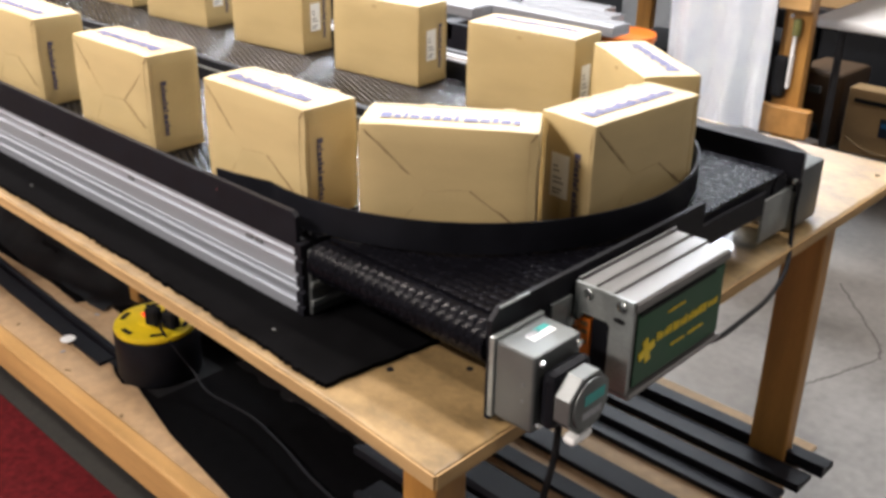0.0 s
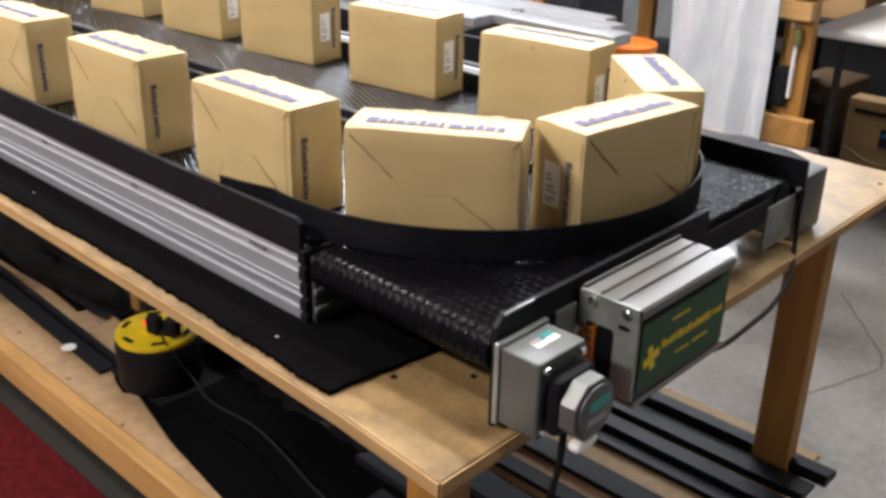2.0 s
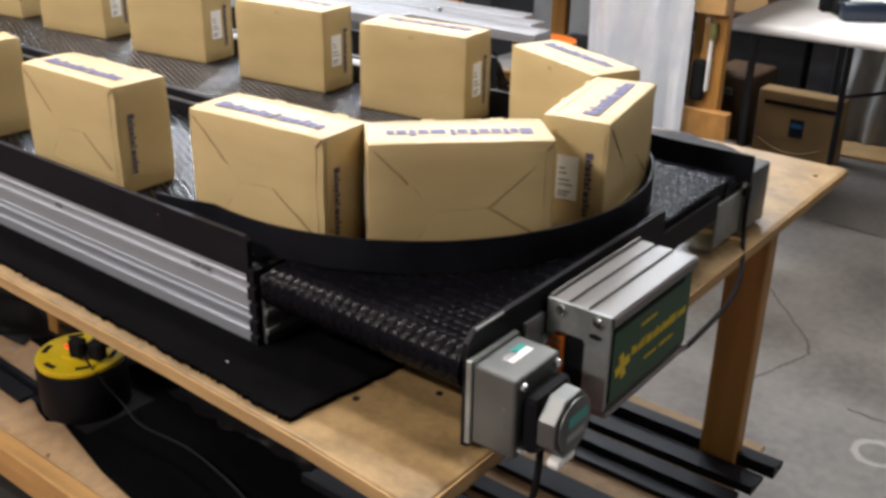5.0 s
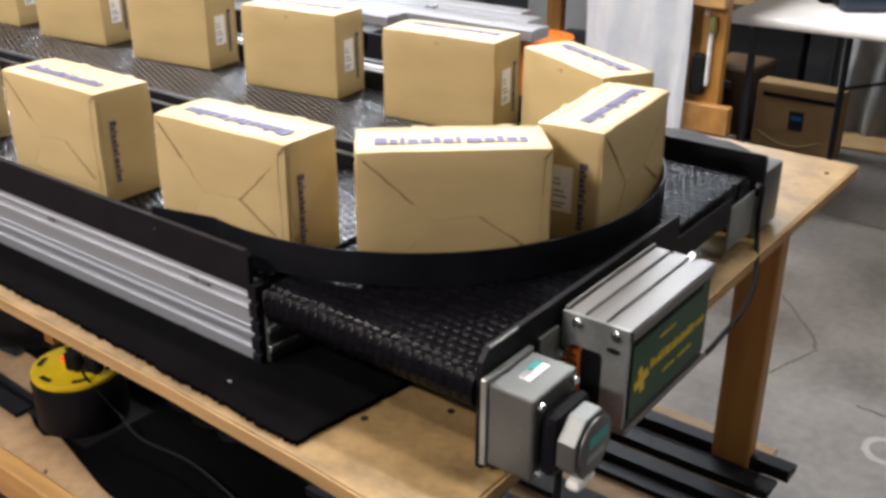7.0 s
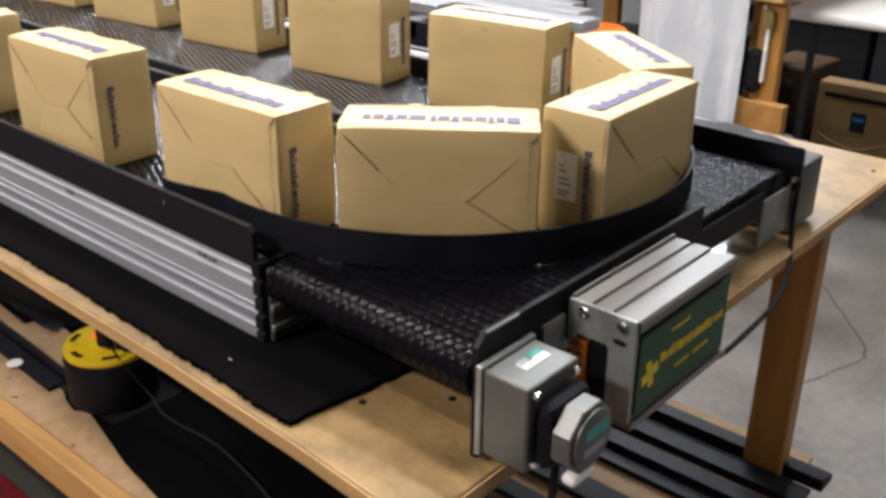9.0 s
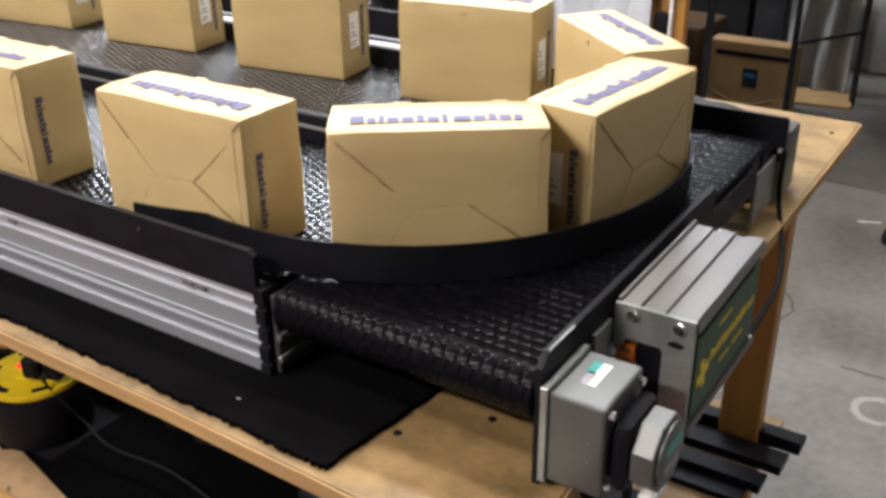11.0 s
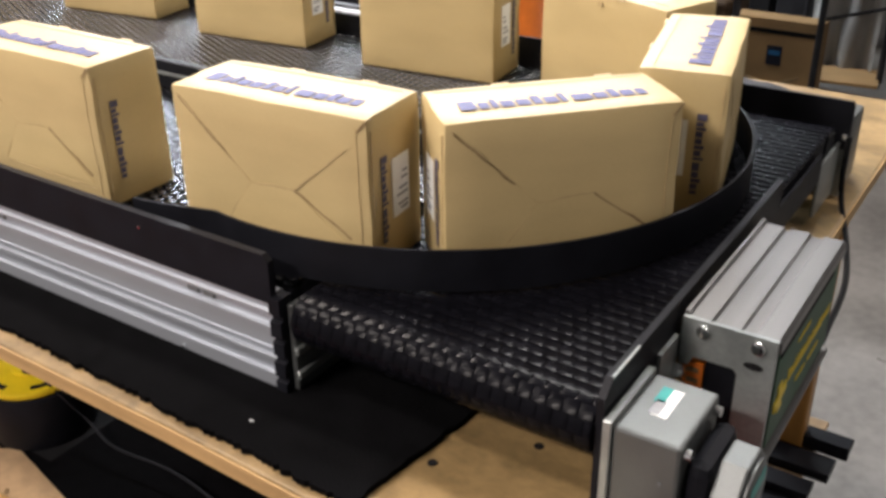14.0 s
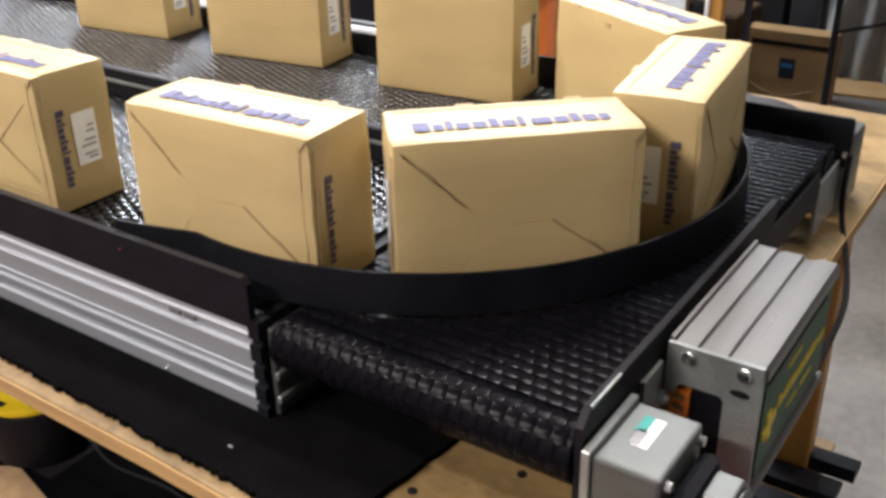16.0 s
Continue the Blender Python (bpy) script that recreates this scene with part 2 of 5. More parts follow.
# ---- the room ----
def build_room():
    x0, x1, y0, y1 = -8.5, 4.5, -4.0, 8.5
    fl = solid("floor", box_bm(x0 - 0.2, x1 + 0.2, y0 - 0.2, y1 + 0.2, -0.12, 0.0), CONCRETE, "worn grey concrete warehouse floor with stains", "floor", "structure")
    solid("ceiling", box_bm(x0 - 0.2, x1 + 0.2, y0 - 0.2, y1 + 0.2, CEIL, CEIL + 0.1), CEILM, "plain dark ceiling over the workshop, out of view", "ceiling", "structure")
    for n, b in (("wall_north", (x0, x1, y1, y1 + 0.15)), ("wall_south", (x0, x1, y0 - 0.15, y0)), ("wall_west", (x0 - 0.15, x0, y0, y1)), ("wall_east", (x1, x1 + 0.15, y0, y1))):
        solid(n, box_bm(*b, 0.0, CEIL), WALL, "plain grey painted workshop wall", "wall", "structure")
    # joints and marks in the concrete
    for a, b in (((-0.5, 3.05), (4.0, 2.75)), ((0.62, 1.2), (0.9, 6.5)), ((-0.47, 2.38), (-0.21, 2.06)), ((-0.28, 1.68), (-0.18, 1.98)), ((-0.18, 1.98), (-0.21, 2.06)), ((0.0, 1.76), (0.36, 1.75)), ((0.36, 1.75), (0.62, 1.9))):
        d = Vector((b[0] - a[0], b[1] - a[1])).normalized()
        nrm = Vector((-d.y, d.x)) * 0.0035
        rng = random.Random(int(a[0] * 100))
        left, right = [], []
        for i in range(25):
            k = i / 24
            w = Vector((a[0] + (b[0] - a[0]) * k, a[1] + (b[1] - a[1]) * k)) + nrm * rng.uniform(-1.2, 1.2)
            left.append(tuple(w + nrm * rng.uniform(0.4, 1.0))), right.append(tuple(w - nrm * rng.uniform(0.4, 1.0)))
        part("joint", poly_bm(left + right[::-1], "z", 0.0005, 0.0015), CRACK, fl)
    rng = random.Random(4)
    bm = bmesh.new()
    ring = [(0.125 + (0.062 + rng.uniform(-0.006, 0.006)) * math.cos(a), 1.602 + (0.062 + rng.uniform(-0.006, 0.006)) * math.sin(a)) for a in np.linspace(0, math.tau, 28, endpoint=False)]
    inner = [(0.125 + 0.045 * math.cos(a), 1.602 + 0.043 * math.sin(a)) for a in np.linspace(0, math.tau, 28, endpoint=False)]
    va, vb = [bm.verts.new((*p, 0.0012)) for p in ring], [bm.verts.new((*p, 0.0012)) for p in inner]
    for i in range(28):
        bm.faces.new((va[i], va[(i + 1) % 28], vb[(i + 1) % 28], vb[i]))
    part("ring_stain", bm, STAIN, fl, "pale ring-shaped stain on concrete")
    for x, y, r in ((0.42, 1.95, 0.05), (0.75, 1.4, 0.07), (0.3, 2.3, 0.04)):
        pts = [(x + r * rng.uniform(0.2, 1) * math.cos(a), y + r * rng.uniform(0.1, 0.5) * math.sin(a)) for a in np.linspace(0, math.tau, 14, endpoint=False)]
        part("scuff", poly_bm(pts, "z", 0.0003, 0.0012), STAIN, fl)
    # a white scratch in the floor, laid on as a thin sliver
    part("scrap", poly_bm([(-0.165, 2.715), (-0.10, 2.740), (-0.095, 2.746), (-0.16, 2.722)], "z", 0.0005, 0.0015), PAPER, fl, "thin white scratch on concrete")
    # ceiling lights, out of view, added where their glints and fill are wanted
    for x, y, watts in LAMP_SPOTS:
        lamp = thing("ceiling_light", "unseen long white fluorescent ceiling light, switched on", "ceiling light", "ceiling lights", at=pose(x, y, CEIL))
        part("housing", box_bm(-0.66, 0.66, -0.16, 0.16, -0.09, -0.004, 0.01), WHITE_P, lamp)
        part("diffuser", box_bm(-0.62, 0.62, -0.13, 0.13, -0.105, -0.092, 0.004), TUBE, lamp, "glowing white diffuser")
        data = bpy.data.lights.new("fluorescent", "AREA")
        data.shape, data.size, data.size_y = "RECTANGLE", 1.25, 0.26
        data.energy, data.color = watts, (0.86, 0.92, 1.0) if x < -2 and y > 2 else (1.0, 0.96, 0.94) if (x, y) == (-0.6, 1.6) else (1.0, 0.885, 0.82)
        new("fluorescent", data).matrix_world = pose(x, y, CEIL - 0.12)


# ---- the work table ----
def build_table():
    t = thing("work_table", "long varnished plywood work table with pine legs and a lower shelf", "table")
    front = [(0.042, -0.106), (-0.12, -0.0955), (-0.35, -0.088), (-0.8, -0.085), (LEFT, -0.084)]
    top = poly_bm(front + [(LEFT, 1.128), (0.042, 1.128)], "z", TABLE - 0.020, TABLE)
    bmesh.ops.bevel(top, geom=[e for e in top.edges if abs(e.verts[0].co.z - e.verts[1].co.z) < 1e-6], offset=0.0025, segments=2, profile=0.5, affect="EDGES")
    part("tabletop", top, PLY, t, "varnished plywood top with worn edges")
    part("edge_strip", poly_bm([(x, y - 0.0003) for x, y in front] + [(x, y - 0.0025) for x, y in front[::-1]], "z", TABLE - 0.0185, TABLE - 0.0022), PLYEDGE, t, "bare plywood edge")
    part("edge_strip", box_bm(0.0422, 0.0445, -0.1055, 1.127, TABLE - 0.019, TABLE - 0.002), PLYEDGE, t)
    for x, y, wx, wy in ((-0.0165, -0.045, 0.05, 0.05), (-0.030, 0.904, 0.072, 0.038), (-1.9, -0.045, 0.05, 0.05), (-1.9, 0.93, 0.09, 0.038), (-3.6, -0.045, 0.05, 0.05), (-3.6, 0.93, 0.09, 0.038), (-5.2, -0.045, 0.05, 0.05), (-5.2, 0.93, 0.09, 0.038)):
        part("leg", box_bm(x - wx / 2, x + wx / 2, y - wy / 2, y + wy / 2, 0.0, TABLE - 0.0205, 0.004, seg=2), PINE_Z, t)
    part("shelf", box_bm(LEFT, -0.10, 0.149, 1.1, 0.195, 0.215), CHIP, t, "bare particle board shelf")
    part("shelf_rail", box_bm(LEFT, -0.10, 0.108, 0.148, 0.138, 0.222, 0.005, seg=2), PINE, t, "pine rail along the shelf")
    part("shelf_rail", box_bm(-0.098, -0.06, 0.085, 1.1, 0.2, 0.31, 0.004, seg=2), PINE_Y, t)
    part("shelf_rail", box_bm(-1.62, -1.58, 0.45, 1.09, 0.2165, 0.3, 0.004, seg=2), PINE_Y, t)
    # screw heads and dark knots in the top
    for x, y in ((-0.128, -0.005), (-0.064, 0.061), (-0.02, 0.56), (0.012, 1.05)):
        part("screw_hole", cyl_bm(0.0042, TABLE + 0.0002, TABLE + 0.0012, 10, m=pose(x, y, 0)), RUBBER, t, "small dark screw hole")
    return t


def build_mat():
    rng = random.Random(8)
    top = []
    n = 1500
    for i in range(n + 1):
        x = -0.15 + (LEFT + 0.02 + 0.15) * i / n
        top.append((x, -0.082 + 0.012 * min(1.0, (-0.15 - x) / 0.5) + rng.uniform(-0.0022, 0.0022) + 0.0016 * math.sin(x * 9) + 0.001 * math.sin(x * 41)))
    far = [(LEFT + 0.02, 0.70), (-0.1, 0.70), (-0.045, 0.175), (-0.13, 0.087)]
    right = [(-0.13 + (-0.02) * k / 18 + rng.uniform(-0.0015, 0.0015), 0.087 - 0.169 * k / 18) for k in range(1, 18)]
    solid("rubber_mat", poly_bm(top + far + right, "z", TABLE + 0.0004, TABLE + 0.0065), FELT, "black rubber mat with a frayed edge under the conveyor", "mat")
    noise.seed_set(21)
    bm = bmesh.new()
    grid = [[bm.verts.new((-0.78 + 0.66 * i / 44 + 0.006 * noise.noise(Vector((i, k * 0.3, 1))), 0.715 + 0.35 * k / 20 + 0.006 * noise.noise(Vector((i * 0.3, k, 2))), TABLE + 0.002 + 0.028 * max(0.0, min(1.0, (44 - i) / 4)) * (0.75 + 0.5 * noise.noise(Vector((i * 0.16, k * 0.22, 3)))))) for k in range(21)] for i in range(45)]
    for i in range(44):
        for k in range(20):
            bm.faces.new((grid[i][k], grid[i + 1][k], grid[i + 1][k + 1], grid[i][k + 1]))
    bmesh.ops.recalc_face_normals(bm, faces=bm.faces)
    bmesh.ops.solidify(bm, geom=bm.faces, thickness=0.0015)
    noise.seed_set(1)
    solid("work_cloth", bm, GREY_CLOTH, "dark grey cloth lying rumpled on the table behind the guard", "cloth", smooth=True)
    f = solid("lint_fleck", poly_bm([(0, 0), (0.0045, 0.0004), (0.004, 0.0011), (0.0005, 0.0008)], "z", 0, 0.0006), PAPER, "tiny white fleck of paper on black mat", "scrap", group="flecks on the mat")
    f.matrix_world = pose(-0.289, -0.05, TABLE + 0.0066)
    for x, y, a in ((-0.95, -0.04, 40),):
        copy_thing(f, pose(x, y, TABLE + 0.0066, 0, 0, a))


# ---- the conveyor ----
PITCH = 0.0254
ROW = PITCH / 2


def belt_row_bm(width, along, cross, pitch, fill, length, crown, ridge, rows=(0, 1), bend=0.0):
    """One moulded belt module: staggered rows of raised, slightly domed links with gaps, over a web.
    fill, length: the shares of the pitch that a link takes; bend: the drum's radius that it wraps, if any."""
    bm = bmesh.new()
    n = max(1, round(width / pitch))
    w = width / n
    a, c = Vector(along), Vector(cross)
    hw, ln = w * fill / 2, ROW * length

    def put(p, q, z):
        if bend:
            k = q / bend
            return bm.verts.new(c * p + a * (math.sin(k) * (bend + z)) + Vector((0, 0, math.cos(k) * (bend + z) - bend)))
        return bm.verts.new(c * p + a * q + Vector((0, 0, z)))

    for k, row in enumerate(rows):
        s0 = -ROW * 0.5 * len(rows) + k * ROW + (ROW - ln) / 2
        for i in range(n + row):
            o = (i + 0.5 - row * 0.5) * w - width / 2
            l_, r_ = max(o - hw, -width / 2), min(o + hw, width / 2)
            m, e = (r_ - l_) * 0.13, ln * 0.16
            base = [(l_, s0), (r_, s0), (r_, s0 + ln), (l_, s0 + ln)]
            top = [(l_ + m, s0 + e), (r_ - m, s0 + e), (r_ - m, s0 + ln - e), (l_ + m, s0 + ln - e)]
            vb = [put(p, q, -0.004) for p, q in base]
            vm = [put(p, q, -crown) for p, q in base]
            vt = [put(p, q, 0.0) for p, q in top]
            ra, rb = put(l_ + m, s0 + ln / 2, ridge), put(r_ - m, s0 + ln / 2, ridge)
            for f in ((vt[0], vt[1], rb, ra), (ra, rb, vt[2], vt[3]), (vt[0], ra, vt[3]), (vt[1], vt[2], rb)):
                bm.faces.new(f)
            for lo, hi in ((vb, vm), (vm, vt)):
                for q in range(4):
                    bm.faces.new((lo[q], lo[(q + 1) % 4], hi[(q + 1) % 4], hi[q]))
    s = ROW * 0.5 * len(rows)
    cuts = 3 if bend else 1
    for k in range(cuts):
        d0, d1 = -s + 2 * s * k / cuts, -s + 2 * s * (k + 1) / cuts
        f = bm.faces.new([put(p, d, -0.0042) for p, d in ((-width / 2, d0), (width / 2, d0), (width / 2, d1), (-width / 2, d1))])
        f.material_index = 1
    bmesh.ops.recalc_face_normals(bm, faces=bm.faces)
    return bm


def belt_mesh(bm, material):
    me = to_mesh("belt_module", bm, material)
    me.materials.append(WEB)
    for p in me.polygons:
        p.use_smooth = True
    me.set_sharp_from_angle(angle=radians(50))
    return me


BELTS = {}
NOSE_Y, NOSE_R = 0.0175, 6 * PITCH / math.tau


def lane_belt(name, y0, y1, x0, x1, label):
    b = thing(name, label, "conveyor belt")
    me = belt_mesh(belt_row_bm(y1 - y0, (1, 0, 0), (0, 1, 0), 0.0115, 0.80, 0.82, 0.0010, 0.0006), BELT)
    n = int((x1 - x0) / PITCH)
    near = 100
    for i in range(near):
        r = new("belt_module", me)
        r.parent = b
        r.location = (x1 - (i + 0.5) * PITCH, (y0 + y1) / 2, BELT_Z)
    # the far stretch, joined
    co = np.empty(len(me.vertices) * 3)
    me.vertices.foreach_get("co", co)
    co = co.reshape(-1, 3)
    faces = [list(p.vertices) for p in me.polygons]
    verts, polys = [], []
    for i in range(near, n):
        k = len(verts)
        verts += [tuple(v) for v in co + np.array((x1 - (i + 0.5) * PITCH, (y0 + y1) / 2, BELT_Z))]
        polys += [[k + j for j in f] for f in faces]
    rest = bpy.data.meshes.new("belt_rest")
    rest.from_pydata(verts, [], polys)
    rest.materials.append(BELT)
    rest.materials.append(WEB)
    rest.polygons.foreach_set("material_index", [p.material_index for p in me.polygons] * (n - near))
    for p in rest.polygons:
        p.use_smooth = True
    rest.set_sharp_from_angle(angle=radians(50))
    o = tagged(new("belt_rest", rest), kind="stuff")
    o.parent = b
    return b


def cross_belt():
    x0, x1 = -0.272, 0.010
    b = thing("transfer_belt", "black plastic modular belt crossing at the conveyor's end", "conveyor belt")
    me = belt_mesh(belt_row_bm(x1 - x0, (0, 1, 0), (1, 0, 0), 0.0128, 0.95, 0.84, 0.0005, 0.0002), BELT_T)
    rng = random.Random(31)
    for i in range(25):
        r = new("belt_module", me)
        r.parent = b
        r.matrix_local = pose((x0 + x1) / 2, NOSE_Y + (i + 0.5) * PITCH, BELT_Z, rng.uniform(-0.15, 0.15))
    BELTS["cross"] = b
    # the nose, where the belt turns down round its drum
    for yc, key in ((NOSE_Y, "nose"), (NOSE_Y + 25 * PITCH, "tail")):
        drum = thing("belt_nose", "black plastic belt wrapped round the end drum", "conveyor belt", "belt noses", at=pose(0, yc, BELT_Z - NOSE_R))
        pair = [belt_mesh(belt_row_bm(x1 - x0, (0, 1, 0), (1, 0, 0), 0.0128, 0.95, 0.97, 0.0003, 0.0, (q,), NOSE_R), BELT_T) for q in (0, 1)]
        for k in range(12):
            r = new("belt_module", pair[k % 2])
            r.parent = drum
            r.matrix_local = Matrix.Rotation(k * math.tau / 12, 4, "X") @ Matrix.Translation(((x0 + x1) / 2, 0, NOSE_R))
        core = cyl_bm(NOSE_R - 0.005, x0, x1, 24, m=Matrix.Rotation(math.pi / 2, 4, "Y"))
        part("drum", core, UHMW, drum)
        BELTS[key] = drum


def extrusion_bm(x0, x1):
    """The ribbed aluminium side profile, 95 mm high, outline in y and z."""
    z = TABLE + 0.0068
    prof = [(0.0, 0.0), (0.0, 0.0140), (0.0035, 0.0151), (0.0035, 0.0225), (0.002, 0.0235), (0.002, 0.0275), (0.0, 0.0283), (0.0, 0.0320), (0.0035, 0.0332), (0.0035, 0.0400), (0.0, 0.0408), (0.0, 0.0425),
            (0.0012, 0.0429), (0.0012, 0.0625), (0.0, 0.0630), (0.0, 0.0640), (0.0015, 0.0644), (0.0045, 0.0655), (0.0045, 0.0765), (0.0, 0.0772), (0.0, 0.0798), (0.003, 0.0812), (0.003, 0.095), (0.018, 0.095), (0.018, 0.0)]
    return poly_bm([(a, z + b) for a, b in prof], "x", x0, x1)


def build_conveyor():
    c = thing("conveyor", "twin-lane belt conveyor with aluminium side profiles and black guides", "conveyor")
    part("side_profile", extrusion_bm(LEFT, -0.2995), ALU, c, "ribbed silver aluminium side profile")
    for x in (-0.398, -0.378, -0.689, -0.972, -1.26, -1.55):
        part("t_nut", box_bm(x - 0.008, x + 0.008, 0.0008, 0.004, 0.9365, 0.945, 0.0015), GREY_STEEL, c)
    for x, z in ((-0.42, TABLE + 0.011), (-1.05, TABLE + 0.011)):
        part("screw", cyl_bm(0.0014, 0, 0.002, 10, m=pose(x, -0.0012, z, 90)), ZINC, c)
    cap = [(-0.003, TABLE + 0.0068), (-0.003, 0.8765), (0.001, 0.8775), (0.001, 0.8815), (-0.003, 0.8825), (-0.003, 0.897), (0.002, 0.898), (0.002, 0.903), (-0.002, 0.904), (-0.002, 0.918), (0.002, 0.919), (0.002, 0.923),
           (-0.003, 0.924), (-0.003, 0.940), (0.001, 0.941), (0.001, 0.946), (-0.003, 0.947), (-0.003, 0.964), (0.014, 0.964), (0.014, TABLE + 0.0068)]
    part("end_cap", poly_bm(cap, "x", -0.2990, -0.2865), UHMW, c, "black plastic end cap with a notched edge")
    part("bearing_plate", box_bm(-0.2860, -0.2800, 0.006, 0.14, TABLE + 0.007, 0.956, 0.001), CAST, c, "dull galvanised end plate")
    for z in (0.885, 0.91, 0.935):
        part("plate_rib", box_bm(-0.2798, -0.2752, 0.004, 0.13, z - 0.004, z + 0.004, 0.001), GALV, c)
    # guards along the lanes
    g = [(LEFT, 0.956), (-0.2965, 0.956), (-0.2965, 0.997), (-0.3025, 1.003), (LEFT, 1.004)]
    part("side_guard", poly_bm(g, "y", -0.001, 0.006), UHMW, c, "black plastic side guard")
    for x in (-0.46, -1.1):
        part("guard_screw", cyl_bm(0.0013, 0, 0.0015, 10, m=pose(x + 0.003, -0.0008, 0.989, 90)), ZINC, c)
    part("centre_divider", box_bm(LEFT, -0.36, 0.346, 0.36, TABLE + 0.02, 1.004, 0.002), UHMW, c)
    part("divider_strip", box_bm(LEFT, -0.36, 0.3435, 0.3458, 0.985, 0.989), GALV, c)
    part("far_guard", box_bm(LEFT, -0.30, 0.684, 0.690, TABLE + 0.02, 1.0, 0.0015), UHMW, c)
    part("far_profile", box_bm(LEFT, -0.31, 0.6915, 0.6955, TABLE + 0.007, 1.0012, 0.001), ALU_FAR, c)
    part("belt_bed", box_bm(LEFT, -0.29, 0.0195, 0.3425, TABLE + 0.02, BELT_Z - 0.006), UHMW, c)
    part("belt_bed", box_bm(LEFT, -0.29, 0.3615, 0.683, TABLE + 0.02, BELT_Z - 0.006), UHMW, c)
    # the curved guide
    cx, cy, rad, th = -0.342, 0.358, 0.331, 0.003
    out = [(-0.475, 0.0105), (-0.44, 0.0165)]
    for a in np.linspace(-98, 88, 64):
        out.append((cx + rad * math.cos(radians(a)), cy + rad * math.sin(radians(a))))
    out.append((-0.46, 0.690 - 0.0055))
    bm = bmesh.new()
    rows = []
    for i, p in enumerate(out):
        q0, q1 = Vector(out[max(0, i - 1)]), Vector(out[min(len(out) - 1, i + 1)])
        d = (q1 - q0).normalized()
        nrm = Vector((-d.y, d.x)) * th
        lo = BELT_Z + 0.0025 if p[0] > -0.3 else 0.966
        rows.append([bm.verts.new((p[0], p[1], lo)), bm.verts.new((p[0], p[1], GUARD)), bm.verts.new((p[0] + nrm.x, p[1] + nrm.y, GUARD)), bm.verts.new((p[0] + nrm.x, p[1] + nrm.y, lo))])
    for a, b in zip(rows, rows[1:]):
        for k in range(4):
            bm.faces.new((a[k], a[(k + 1) % 4], b[(k + 1) % 4], b[k]))
    bm.faces.new(rows[0]), bm.faces.new(rows[-1])
    bmesh.ops.recalc_face_normals(bm, faces=bm.faces)
    part("curved_guide", bm, UHMW, c, "black plastic guide bent round the turn", smooth=True)
    # the drive end
    pl = [(0.0, TABLE + 0.0005), (0.02, TABLE + 0.0005), (0.02, 0.93), (0.42, 0.93), (0.42, 0.99), (0.012, 0.99), (0.0, 0.978)]
    part("drive_guard", poly_bm(pl, "x", X_END - 0.006, X_END), UHMW, c, "black plastic plate beside the motor")
    # pale strip painted in for the glint along the guard's top edge
    part("guard_edge", box_bm(X_END - 0.0015, X_END + 0.0004, 0.0125, 0.06, 0.9880, 0.9906), GALV, c)
    part("side_channel", box_bm(X_END + 0.0004, X_END + 0.004, 0.096, 0.133, 0.90, 0.962), GALV, c)
    part("side_plate", box_bm(X_END - 0.006, X_END - 0.002, 0.60, 0.688, TABLE + 0.012, 0.94, 0.001), GALV, c, "galvanised side plate")
    part("side_bar", box_bm(X_END - 0.006, X_END - 0.002, 0.421, 0.599, 0.918, 0.955, 0.001), UHMW, c)
    part("bed_plate", box_bm(-0.268, 0.008, 0.032, 0.64, 0.922, BELT_Z - 0.006), UHMW, c)
    part("foot_bracket", box_bm(X_END - 0.001, X_END + 0.012, 0.018, 0.10, TABLE + 0.001, TABLE + 0.03, 0.001), GALV, c)
    bg = [(-0.29, 0.93), (0.0235, 0.93), (0.0235, 0.986), (0.021, 0.992), (-0.29, 0.992)]
    part("end_guard", poly_bm(bg, "y", 0.690, 0.696), UHMW, c, "black plastic guard across the end")
    part("side_bolt", cyl_bm(0.0045, 0, 0.004, 10, m=pose(X_END + 0.001, 0.004, 0.951, 0, 90)), ZINC, c)
    part("side_bolt", cyl_bm(0.0045, 0, 0.005, 10, m=pose(X_END + 0.0005, 0.680, 0.950, 0, 90)), ZINC, c)
    lane_f = lane_belt("lane_belt", 0.022, 0.343, -5.25, -0.283, "black plastic modular belt of the near lane")
    lane_b = lane_belt("lane_belt", 0.363, 0.683, -5.25, -0.283, "black plastic modular belt of the far lane")
    BELTS["front"], BELTS["back"] = lane_f, lane_b
    cross_belt()


